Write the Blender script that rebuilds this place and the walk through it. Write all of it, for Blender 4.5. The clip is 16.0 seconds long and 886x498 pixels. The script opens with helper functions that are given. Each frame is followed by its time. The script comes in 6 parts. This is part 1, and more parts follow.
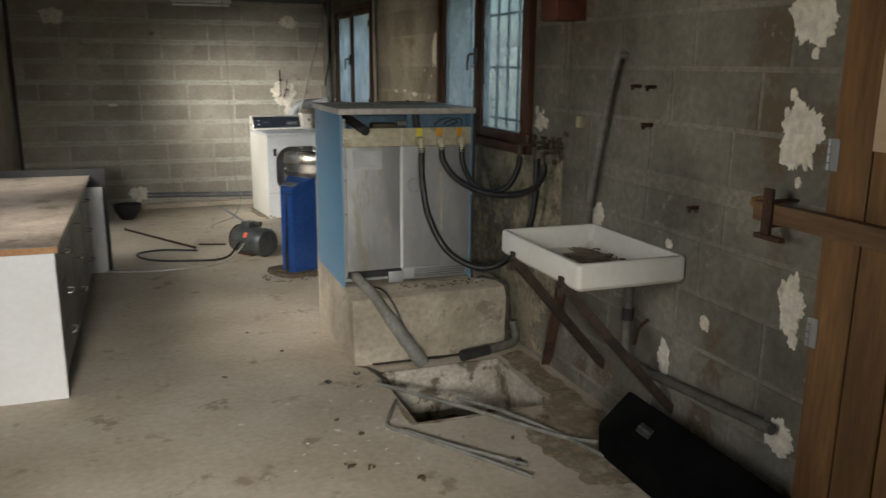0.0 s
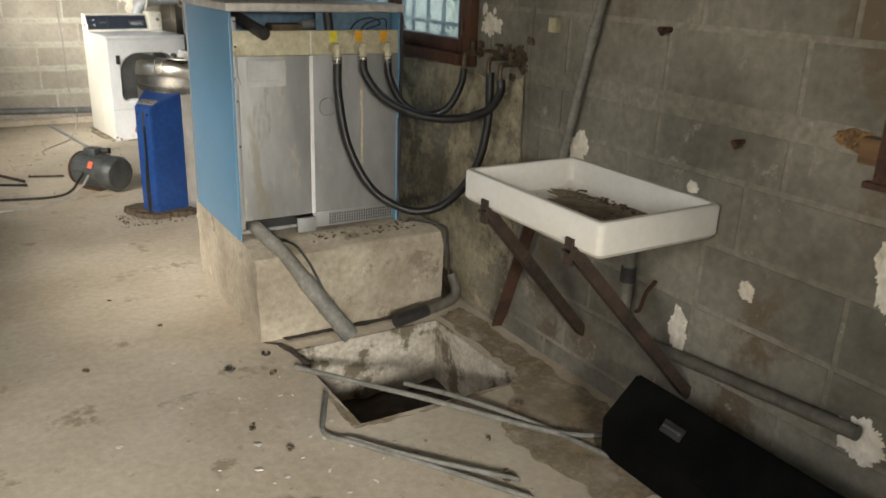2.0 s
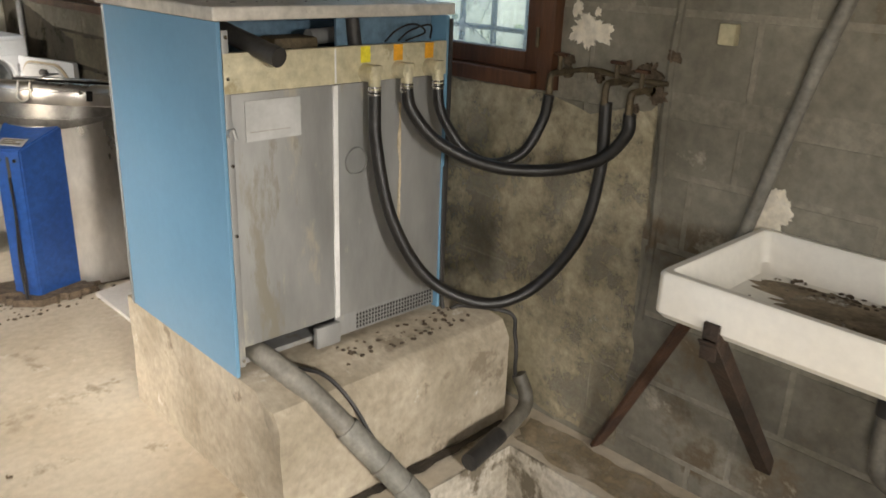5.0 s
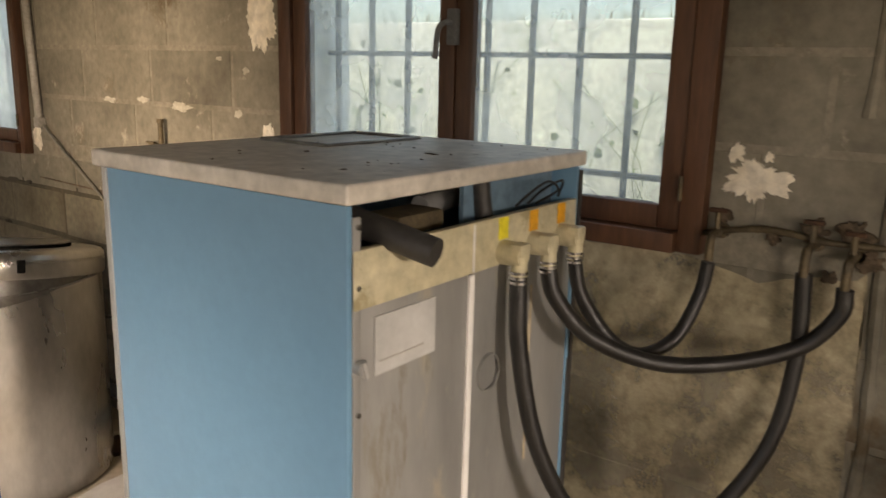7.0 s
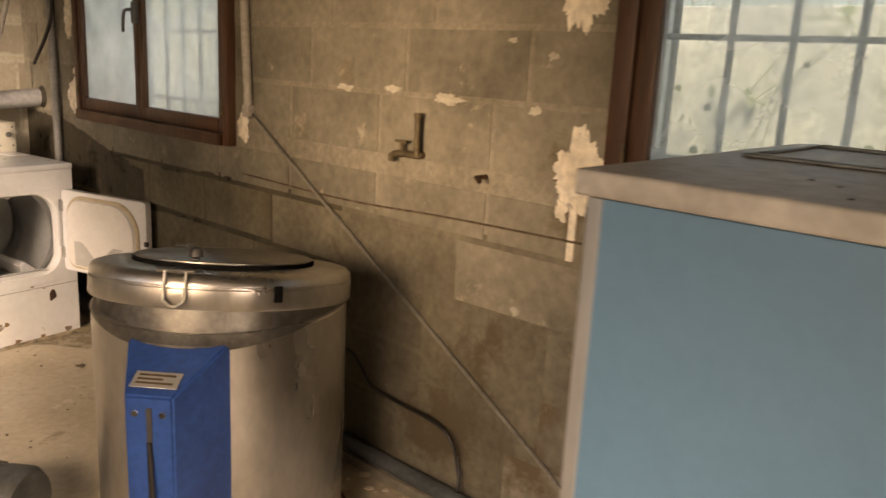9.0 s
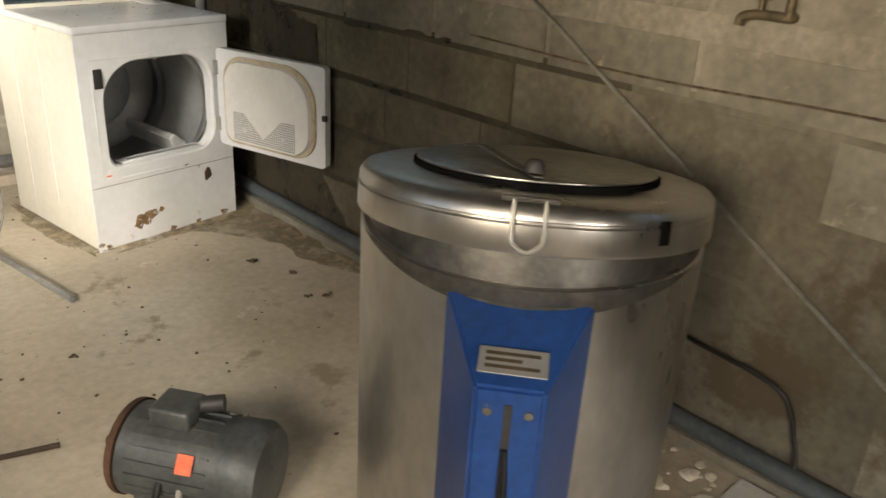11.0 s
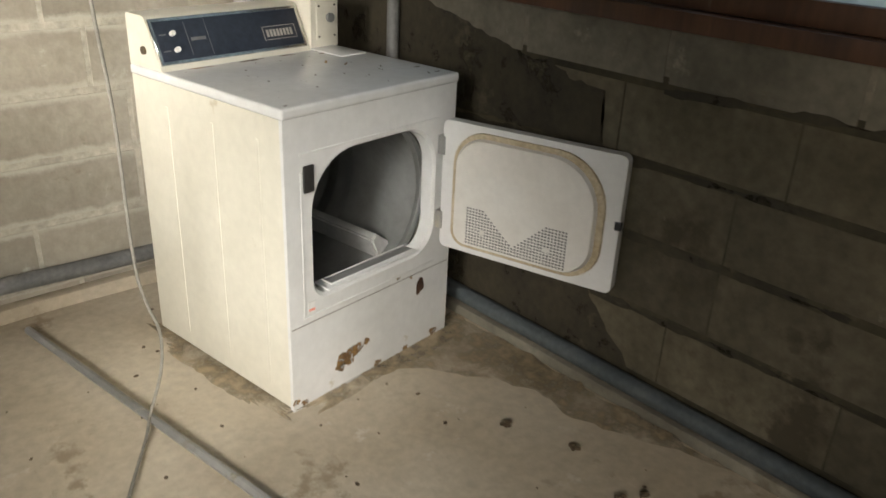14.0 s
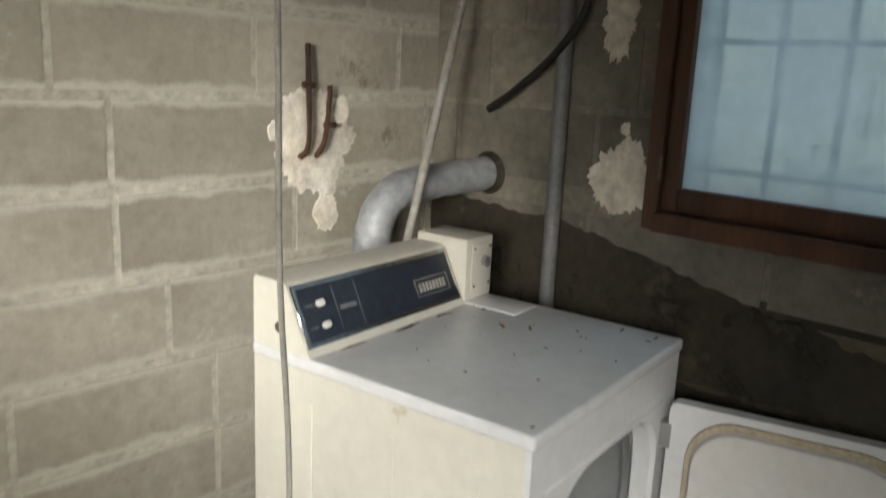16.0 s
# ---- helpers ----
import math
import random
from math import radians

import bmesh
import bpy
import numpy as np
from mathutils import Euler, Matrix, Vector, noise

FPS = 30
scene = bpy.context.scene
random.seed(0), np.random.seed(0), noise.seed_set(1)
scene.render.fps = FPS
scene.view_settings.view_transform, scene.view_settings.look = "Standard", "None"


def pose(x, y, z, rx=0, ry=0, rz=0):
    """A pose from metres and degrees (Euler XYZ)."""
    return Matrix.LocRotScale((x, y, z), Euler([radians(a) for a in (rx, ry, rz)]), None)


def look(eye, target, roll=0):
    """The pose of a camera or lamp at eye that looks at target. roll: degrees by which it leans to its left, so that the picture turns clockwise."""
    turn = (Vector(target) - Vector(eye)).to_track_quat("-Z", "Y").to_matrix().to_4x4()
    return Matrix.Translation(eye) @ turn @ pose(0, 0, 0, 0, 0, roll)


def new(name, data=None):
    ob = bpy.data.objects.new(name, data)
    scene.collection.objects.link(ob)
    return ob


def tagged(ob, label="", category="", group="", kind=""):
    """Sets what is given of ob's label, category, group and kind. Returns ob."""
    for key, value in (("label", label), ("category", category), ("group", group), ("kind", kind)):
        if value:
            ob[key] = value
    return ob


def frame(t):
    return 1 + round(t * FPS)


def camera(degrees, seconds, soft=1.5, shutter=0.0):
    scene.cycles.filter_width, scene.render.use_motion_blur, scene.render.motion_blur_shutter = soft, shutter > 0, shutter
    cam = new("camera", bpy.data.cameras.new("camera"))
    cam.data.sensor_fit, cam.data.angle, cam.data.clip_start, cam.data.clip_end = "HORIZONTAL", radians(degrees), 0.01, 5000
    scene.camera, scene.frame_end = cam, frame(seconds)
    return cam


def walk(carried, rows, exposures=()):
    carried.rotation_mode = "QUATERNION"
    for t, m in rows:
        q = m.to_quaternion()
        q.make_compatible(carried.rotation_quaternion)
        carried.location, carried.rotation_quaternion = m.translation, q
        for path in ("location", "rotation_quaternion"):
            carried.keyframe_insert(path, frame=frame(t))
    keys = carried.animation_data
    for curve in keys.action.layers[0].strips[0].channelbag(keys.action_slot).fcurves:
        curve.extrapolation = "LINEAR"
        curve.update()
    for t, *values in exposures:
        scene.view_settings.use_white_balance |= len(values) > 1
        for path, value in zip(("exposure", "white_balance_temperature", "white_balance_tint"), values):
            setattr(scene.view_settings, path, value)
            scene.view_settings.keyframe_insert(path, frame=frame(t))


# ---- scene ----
cam = camera(58.3, 16.0, 1.5, 0.4)

PATH = [
    (0, (-1.999, 0.778, 1.643), (-1.32, 2.604, 1.191), 0.6),
    (0.5, (-1.904, 1.022, 1.583), (-1.104, 2.799, 1.137), 0.7),
    (1, (-1.868, 1.273, 1.585), (-1.018, 3.018, 1.104), 1.5),
    (1.5, (-1.914, 1.532, 1.575), (-1.007, 3.226, 1.021), 1.8),
    (2, (-1.977, 1.79, 1.558), (-0.987, 3.396, 0.895), 2.1),
    (2.5, (-2.001, 2.062, 1.517), (-0.975, 3.609, 0.772), 2.6),
    (3, (-2.024, 2.323, 1.534), (-0.945, 3.813, 0.749), 3.0),
    (5.5, (-1.971, 3.497, 1.537), (-0.561, 4.769, 0.907), 1.6),
    (6, (-1.997, 3.75, 1.564), (-0.488, 4.94, 1.008), 1.2),
    (6.5, (-1.961, 4.005, 1.559), (-0.414, 5.173, 1.063), 1.4),
    (7, (-1.9, 4.213, 1.581), (-0.33, 5.371, 1.14), 1.4),
    (7.5, (-1.925, 4.441, 1.573), (-0.346, 5.595, 1.154), 1.4),
    (8, (-1.962, 4.709, 1.562), (-0.383, 5.866, 1.151), 1.4),
    (8.5, (-1.925, 4.964, 1.543), (-0.403, 6.186, 1.105), 1.9),
    (9, (-1.886, 5.206, 1.529), (-0.438, 6.507, 1.07), 3.0),
    (11.5, (-1.886, 6.456, 1.436), (-0.644, 7.764, 0.573), 3.1),
    (12, (-1.902, 6.69, 1.461), (-0.687, 8.021, 0.592), 2.7),
    (12.5, (-1.852, 6.946, 1.465), (-0.654, 8.297, 0.604), 2.8),
    (13, (-1.826, 7.166, 1.456), (-0.639, 8.536, 0.61), 2.8),
    (13.5, (-1.842, 7.418, 1.44), (-0.643, 8.786, 0.609), 2.9),
    (14, (-1.828, 7.645, 1.438), (-0.584, 8.971, 0.605), 2.7),
    (14.5, (-1.782, 7.923, 1.432), (-0.522, 9.264, 0.649), 3.1),
    (15, (-1.753, 8.143, 1.448), (-0.511, 9.547, 0.751), 3.4),
    (15.5, (-1.795, 8.371, 1.451), (-0.519, 9.794, 0.863), 2.7),
    (16, (-1.82, 8.614, 1.503), (-0.401, 9.953, 1.066), 2.6),
]
EXPOSURES = [(0, -0.1, 6200, 10), (0.5, 0.8, 6350, 10), (1.5, 0.8, 6450, 10), (2.5, 0.45, 6450, 10), (3, 0.47, 6400, 10), (5.5, 1.05, 6800, 15), (6, 1.05, 7250, 18), (6.5, 1.0, 7550, 18),
             (7, 0.95, 7650, 20), (7.5, 0.98, 8500, 22), (8, 0.93, 9700, 24), (8.5, 0.73, 11600, 28), (9, 0.64, 9600, 26), (11.5, 0.38, 6950, 10), (12, 0.38, 6950, 10), (12.5, 0.3, 6850, 10),
             (13.5, 0.18, 6700, 10), (14.5, -0.06, 6650, 10), (15, -0.22, 6550, 10), (15.5, -0.34, 6350, 10), (16, -0.22, 6300, 10)]
walk(cam, [(t, look(eye, target, roll)) for t, eye, target, roll in PATH], EXPOSURES)


# ---- world and light ----
def make_world():
    w = bpy.data.worlds.new("sky")
    scene.world = w
    w.use_nodes = True
    nt = w.node_tree
    sky = nt.nodes.new("ShaderNodeTexSky")
    sky.sky_type, sky.sun_disc = "NISHITA", False
    sky.sun_elevation, sky.sun_rotation = radians(60), radians(239)
    sky.air_density, sky.dust_density = 1.0, 2.0
    bg = nt.nodes["Background"]
    bg.inputs["Strength"].default_value = 0.15
    nt.links.new(sky.outputs["Color"], bg.inputs["Color"])


make_world()


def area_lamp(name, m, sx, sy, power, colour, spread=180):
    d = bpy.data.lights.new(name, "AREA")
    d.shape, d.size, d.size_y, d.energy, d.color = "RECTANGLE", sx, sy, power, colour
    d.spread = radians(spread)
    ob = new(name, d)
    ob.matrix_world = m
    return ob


sun = new("sun", bpy.data.lights.new("sun", "SUN"))
sun.data.energy, sun.data.angle, sun.data.color = 3.2, radians(35), (1.0, 0.96, 0.9)
sun.matrix_world = look((0, 0, 0), (0.42, 0.25, -0.87))
# added fill lamps at the entrance and above the worktop, replacing a carried torch
area_lamp("torch_fill_entrance", look((-2.7, -1.05, 1.9), (-2.0, 3.6, 0.0)), 0.8, 0.5, 27, (1.0, 0.955, 0.88), 47)
area_lamp("torch_fill_side", look((-3.29, 2.0, 1.7), (0.0, 3.4, 1.3)), 1.1, 0.9, 5.5, (1.0, 0.95, 0.87), 70)
area_lamp("torch_fill_side", look((-3.29, 5.2, 1.7), (-1.35, 5.95, 0.3)), 0.8, 0.8, 7.5, (1.0, 0.92, 0.82), 60)
area_lamp("torch_fill_side", look((-3.29, 6.2, 1.6), (0.0, 7.2, 1.3)), 0.8, 0.8, 3.9, (1.0, 0.86, 0.66), 35)
area_lamp("torch_fill_side", look((-3.29, 6.6, 1.7), (-1.4, 8.2, 0.0)), 0.8, 0.8, 6, (1.0, 0.93, 0.82), 50)
area_lamp("torch_fill_side", look((-3.29, 7.85, 1.62), (-0.92, 9.62, 0.45)), 0.7, 0.8, 5.9, (1.0, 0.97, 0.92), 36)
area_lamp("torch_fill_side", look((-3.29, 8.5, 1.6), (-0.72, 10.43, 1.15)), 0.6, 0.8, 5.8, (1.0, 0.95, 0.87), 32)
# added lamps outside, standing in for the sky over the two windows
area_lamp("window_daylight", look((0.75, 8.9, 2.85), (-1.0, 9.1, 0.6)), 1.4, 0.7, 8, (0.66, 0.83, 1.0), 120)
area_lamp("window_daylight", look((0.75, 5.6, 2.85), (-1.2, 5.8, 0.3)), 1.4, 0.7, 5, (0.66, 0.83, 1.0), 120)


# ---- materials ----
def mat(name, c1, c2, rough=0.7, metal=0.0, scale=3.0, fine=55.0, bump=0.25, c3=None, mask=0.62, mscale=6.0,
        vary=0.0, stretch=(1, 1, 1), contrast=(0.35, 0.65), grain=0.25, rough2=None, c4=None, mask4=0.62, mscale4=9.0, gaps=None, smear=None):
    m = bpy.data.materials.new(name)
    m.use_nodes = True
    nt = m.node_tree
    bs = nt.nodes["Principled BSDF"]
    geo = nt.nodes.new("ShaderNodeNewGeometry")
    mp = nt.nodes.new("ShaderNodeMapping")
    mp.inputs["Scale"].default_value = stretch
    nt.links.new(geo.outputs["Position"], mp.inputs["Vector"])

    def noise_node(s, detail=5.0, r=0.6):
        n = nt.nodes.new("ShaderNodeTexNoise")
        n.inputs["Scale"].default_value, n.inputs["Detail"].default_value, n.inputs["Roughness"].default_value = s, detail, r
        nt.links.new(mp.outputs["Vector"], n.inputs["Vector"])
        return n.outputs["Fac"]

    def ramp(src, a, b):
        n = nt.nodes.new("ShaderNodeMapRange")
        n.inputs["From Min"].default_value, n.inputs["From Max"].default_value = a, b
        nt.links.new(src, n.inputs["Value"])
        return n.outputs["Result"]

    def mix(fac, a, b, kind="MIX"):
        n = nt.nodes.new("ShaderNodeMix")
        n.data_type, n.blend_type = "RGBA", kind
        for key, v in ((0, fac), (6, a), (7, b)):
            if isinstance(v, (tuple, float, int)):
                n.inputs[key].default_value = (*v, 1) if isinstance(v, tuple) else v
            else:
                nt.links.new(v, n.inputs[key])
        return n.outputs[2]

    big = ramp(noise_node(scale), *contrast)
    col = mix(big, c1, c2)
    fn = noise_node(fine, 4.0)
    if grain:
        g = nt.nodes.new("ShaderNodeMapRange")
        g.inputs["From Min"].default_value, g.inputs["From Max"].default_value = 0.3, 0.7
        g.inputs["To Min"].default_value, g.inputs["To Max"].default_value = 1 - grain, 1 + grain * 0.6
        nt.links.new(fn, g.inputs["Value"])
        cc = nt.nodes.new("ShaderNodeCombineColor")
        for k in range(3):
            nt.links.new(g.outputs["Result"], cc.inputs[k])
        col = mix(1.0, col, cc.outputs["Color"], "MULTIPLY")
    if vary:
        oi = nt.nodes.new("ShaderNodeObjectInfo")
        g = nt.nodes.new("ShaderNodeMapRange")
        g.inputs["To Min"].default_value, g.inputs["To Max"].default_value = 1 - vary, 1 + vary
        nt.links.new(oi.outputs["Random"], g.inputs["Value"])
        cc = nt.nodes.new("ShaderNodeCombineColor")
        for k in range(3):
            nt.links.new(g.outputs["Result"], cc.inputs[k])
        col = mix(1.0, col, cc.outputs["Color"], "MULTIPLY")
    if c3:
        msk = ramp(noise_node(mscale, 7.0, 0.68), mask, mask + 0.06)
        col = mix(msk, col, c3)
    if c4:
        col = mix(ramp(noise_node(mscale4, 8.0, 0.72), mask4, mask4 + 0.09), col, c4)
    if smear:
        # mortar wiped over the long edges of a block: colour, reach in shares of its height
        tc, sx = nt.nodes.new("ShaderNodeTexCoord"), nt.nodes.new("ShaderNodeSeparateXYZ")
        nt.links.new(tc.outputs["Generated"], sx.inputs[0])

        def calc(op, x, y):
            n = nt.nodes.new("ShaderNodeMath")
            n.operation = op
            for k, v in enumerate((x, y)):
                if isinstance(v, float):
                    n.inputs[k].default_value = v
                else:
                    nt.links.new(v, n.inputs[k])
            return n.outputs[0]
        edge = calc("ABSOLUTE", calc("SUBTRACT", sx.outputs["Z"], 0.5), 0.0)
        wob = calc("MULTIPLY", calc("SUBTRACT", noise_node(7.0, 6.0, 0.7), 0.5), smear[1] * 3.2)
        col = mix(ramp(calc("ADD", edge, wob), 0.5 - smear[1], 0.5 - smear[1] * 0.35), col, smear[0])
    nt.links.new(col, bs.inputs["Base Color"])
    if gaps:
        nt.links.new(ramp(noise_node(gaps[0], 8.0, 0.7), gaps[1], gaps[2]), bs.inputs["Alpha"])
    bs.inputs["Metallic"].default_value = metal
    rr = nt.nodes.new("ShaderNodeMapRange")
    rr.inputs["To Min"].default_value, rr.inputs["To Max"].default_value = rough, rough if rough2 is None else rough2
    nt.links.new(big, rr.inputs["Value"])
    nt.links.new(rr.outputs["Result"], bs.inputs["Roughness"])
    if bump:
        b = nt.nodes.new("ShaderNodeBump")
        b.inputs["Strength"].default_value, b.inputs["Distance"].default_value = bump, 0.012
        nt.links.new(fn, b.inputs["Height"])
        nt.links.new(b.outputs["Normal"], bs.inputs["Normal"])
    return m


M_FLOOR = mat("worn_concrete_floor", (0.43, 0.36, 0.26), (0.55, 0.485, 0.375), 0.75, scale=1.4, fine=30, bump=0.16, c3=(0.31, 0.25, 0.17), mask=0.595, mscale=3.8, grain=0.14, c4=(0.60, 0.55, 0.455), mask4=0.61, mscale4=6.0)
M_BLOCK = mat("cement_block", (0.28, 0.25, 0.195), (0.40, 0.365, 0.295), 0.9, scale=2.0, fine=34, bump=0.25, grain=0.12, vary=0.12, c3=(0.20, 0.17, 0.12), mask=0.64, mscale=3.0, c4=(0.47, 0.44, 0.37), mask4=0.64, mscale4=8.0, smear=((0.44, 0.41, 0.34), 0.11))
# stains are its own; the overall tone is lowered for weak light here
M_BLOCK_DIRTY_DIM = mat("stained_dimmed_cement_block", (0.122, 0.110, 0.082), (0.245, 0.224, 0.174), 0.85, scale=1.9, fine=26, bump=0.3, vary=0.12, c3=(0.125, 0.094, 0.056), mask=0.57, mscale=1.5, c4=(0.33, 0.30, 0.235), mask4=0.60, mscale4=6.0, grain=0.22)
M_MORTAR = mat("pale_mortar", (0.36, 0.33, 0.265), (0.50, 0.465, 0.385), 0.95, scale=2.6, fine=40, bump=0.35)
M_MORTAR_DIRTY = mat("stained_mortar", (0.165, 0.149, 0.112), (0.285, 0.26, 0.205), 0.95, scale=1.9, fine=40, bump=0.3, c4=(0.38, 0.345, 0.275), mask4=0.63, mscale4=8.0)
# damp, and painted darker still for the dim light low on this wall
M_BLOCK_DAMP_SHADED = mat("damp_shaded_olive_block", (0.070, 0.060, 0.036), (0.140, 0.120, 0.078), 0.8, scale=2.4, fine=30, bump=0.3, vary=0.18, c3=(0.06, 0.048, 0.028), mask=0.58, mscale=1.9, c4=(0.24, 0.21, 0.15), mask4=0.66, mscale4=6.0)
# step between the stained blocks and their damp, shade-darkened copy
M_BLOCK_HALF_SHADED = mat("half_shaded_olive_block", (0.10, 0.088, 0.06), (0.19, 0.168, 0.122), 0.85, scale=2.0, fine=28, bump=0.27, vary=0.13, c3=(0.09, 0.07, 0.042), mask=0.57, mscale=1.7, c4=(0.29, 0.26, 0.195), mask4=0.64, mscale4=5.5)
M_PLASTER = mat("pale_plaster", (0.68, 0.61, 0.48), (0.82, 0.765, 0.65), 0.9, scale=9, fine=34, bump=0.35, gaps=(26, 0.28, 0.37))
# set dark to cut bounced light; the entrance wall uses it too
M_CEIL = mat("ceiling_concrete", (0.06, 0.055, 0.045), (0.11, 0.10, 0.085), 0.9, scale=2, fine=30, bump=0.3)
M_PLINTH = mat("plinth_concrete", (0.29, 0.245, 0.175), (0.45, 0.39, 0.295), 0.9, scale=3.4, fine=36, bump=0.45, grain=0.2, c3=(0.21, 0.172, 0.12), mask=0.59, mscale=5.5, c4=(0.58, 0.54, 0.46), mask4=0.63, mscale4=6.0)
M_PIT = mat("damp_pit_concrete", (0.40, 0.355, 0.275), (0.55, 0.50, 0.41), 0.9, scale=5, fine=40, bump=0.5, c3=(0.15, 0.125, 0.085), mask=0.53, mscale=4)
M_PIPE_WALL = mat("mud_brown_pipe", (0.14, 0.13, 0.105), (0.23, 0.215, 0.18), 0.6, scale=9, fine=50, bump=0.2)
M_PIPE_DARK = mat("grimy_dark_pipe", (0.075, 0.068, 0.052), (0.14, 0.128, 0.102), 0.6, scale=9, fine=50, bump=0.2)
M_SKIM = mat("yellowed_limewash", (0.33, 0.285, 0.18), (0.46, 0.40, 0.275), 0.9, scale=3, fine=34, bump=0.2, gaps=(3.2, 0.36, 0.56))
M_GRIME = mat("sink_grime", (0.17, 0.13, 0.08), (0.34, 0.27, 0.18), 0.8, scale=9, fine=60, bump=0.3, gaps=(11, 0.24, 0.52))
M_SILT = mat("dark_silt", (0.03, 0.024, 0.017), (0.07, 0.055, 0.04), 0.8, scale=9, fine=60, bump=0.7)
M_GALV = mat("dull_galvanised_steel", (0.30, 0.30, 0.285), (0.42, 0.42, 0.40), 0.42, 0.55, scale=3, fine=22, bump=0.06, c3=(0.31, 0.29, 0.235), mask=0.58, mscale=5, grain=0.1, rough2=0.55, stretch=(1, 1, 0.3), c4=(0.50, 0.47, 0.38), mask4=0.58, mscale4=9.0)
M_BEIGE = mat("dirty_beige_plate", (0.46, 0.41, 0.26), (0.56, 0.51, 0.35), 0.5, 0.1, scale=6, fine=30, bump=0.1, c3=(0.34, 0.29, 0.17), mask=0.58, mscale=9)
M_BLUE = mat("pale_blue_enamel", (0.12, 0.254, 0.375), (0.142, 0.288, 0.415), 0.36, scale=1.2, fine=40, bump=0.02, grain=0.04)
M_BLUE_IN = mat("slate_blue_steel", (0.10, 0.17, 0.23), (0.14, 0.22, 0.29), 0.45, scale=3, fine=40, bump=0.05)
M_TOP = mat("scratched_steel_top", (0.50, 0.47, 0.41), (0.64, 0.60, 0.53), 0.42, 0.12, scale=5, fine=25, bump=0.08, c3=(0.2, 0.18, 0.15), mask=0.66, mscale=8, rough2=0.55)
M_STEEL = mat("brushed_stainless_steel", (0.40, 0.385, 0.355), (0.58, 0.565, 0.53), 0.24, 0.95, scale=2.5, fine=30, bump=0.04, c3=(0.22, 0.195, 0.16), mask=0.64, mscale=3.5, rough2=0.42, stretch=(1, 1, 0.45), grain=0.12)
# also gives the extractor's lid gap its shade
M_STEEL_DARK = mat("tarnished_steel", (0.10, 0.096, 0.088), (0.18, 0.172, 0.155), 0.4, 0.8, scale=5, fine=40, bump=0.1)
M_STEEL_DULL = mat("dull_grey_steel", (0.24, 0.235, 0.215), (0.36, 0.35, 0.325), 0.33, 0.9, scale=5, fine=40, bump=0.06, c3=(0.12, 0.105, 0.085), mask=0.64, mscale=7)
M_DEEPBLUE = mat("deep_blue_enamel", (0.013, 0.05, 0.19), (0.021, 0.075, 0.26), 0.32, scale=3, fine=40, bump=0.06, c3=(0.02, 0.035, 0.09), mask=0.66, mscale=7, c4=(0.10, 0.15, 0.27), mask4=0.68, mscale4=26)
M_WHITE = mat("aged_white_enamel", (0.67, 0.67, 0.645), (0.75, 0.75, 0.735), 0.2, scale=2, fine=30, bump=0.03, c3=(0.52, 0.47, 0.36), mask=0.67, mscale=4, grain=0.05)
M_CREAM = mat("yellowed_enamel", (0.60, 0.57, 0.47), (0.68, 0.65, 0.55), 0.35, scale=2, fine=30, bump=0.04, grain=0.05, c3=(0.45, 0.38, 0.25), mask=0.68, mscale=5)
M_DOORWHITE = mat("white_plastic_liner", (0.66, 0.63, 0.57), (0.72, 0.70, 0.65), 0.4, scale=4, fine=40, bump=0.02, grain=0.05)
M_SEAL = mat("tan_felt_seal", (0.42, 0.34, 0.22), (0.55, 0.47, 0.33), 0.9, scale=12, fine=90, bump=0.4)
M_BAFFLE = mat("pale_baffle_steel", (0.5, 0.5, 0.48), (0.64, 0.64, 0.62), 0.45, 0.2, scale=6, fine=40, bump=0.03, grain=0.08)
M_DRUM = mat("grey_drum_steel", (0.24, 0.245, 0.235), (0.33, 0.335, 0.325), 0.4, 0.35, scale=4, fine=30, bump=0.03, grain=0.08)
M_BLACK = mat("black_rubber", (0.018, 0.017, 0.016), (0.04, 0.037, 0.033), 0.55, scale=8, fine=60, bump=0.15)
M_HOSE = mat("dusty_black_hose", (0.006, 0.0056, 0.005), (0.018, 0.0165, 0.0145), 0.42, scale=14, fine=70, bump=0.2)
M_SPEAKER = mat("black_carpet_covering", (0.004, 0.004, 0.004), (0.008, 0.008, 0.0075), 0.95, scale=6, fine=140, bump=0.5)
M_SPEAKER.node_tree.nodes["Principled BSDF"].inputs["Specular IOR Level"].default_value = 0.05
M_NAVY = mat("dark_navy_panel", (0.018, 0.022, 0.032), (0.03, 0.036, 0.05), 0.3, scale=5, fine=50, bump=0.03)
M_CHROME = mat("dull_chrome", (0.55, 0.54, 0.52), (0.66, 0.65, 0.62), 0.22, 1.0, scale=9, fine=60, bump=0.05)
M_BRASS = mat("corroded_brass", (0.075, 0.058, 0.035), (0.15, 0.115, 0.065), 0.6, 0.4, scale=20, fine=90, bump=0.3)
M_RUST = mat("rusted_iron", (0.045, 0.023, 0.014), (0.10, 0.047, 0.023), 0.85, 0.15, scale=11, fine=80, bump=0.6)
M_RUSTPATCH = mat("orange_rust", (0.13, 0.068, 0.026), (0.29, 0.17, 0.06), 0.9, scale=22, fine=90, bump=0.7, gaps=(45, 0.34, 0.5))
M_PVC = mat("grey_plastic_pipe", (0.12, 0.122, 0.117), (0.19, 0.19, 0.182), 0.5, scale=6, fine=60, bump=0.08)
M_PVC_DIRTY = mat("mud_stained_pipe", (0.13, 0.126, 0.104), (0.235, 0.225, 0.19), 0.65, scale=9, fine=60, bump=0.25)
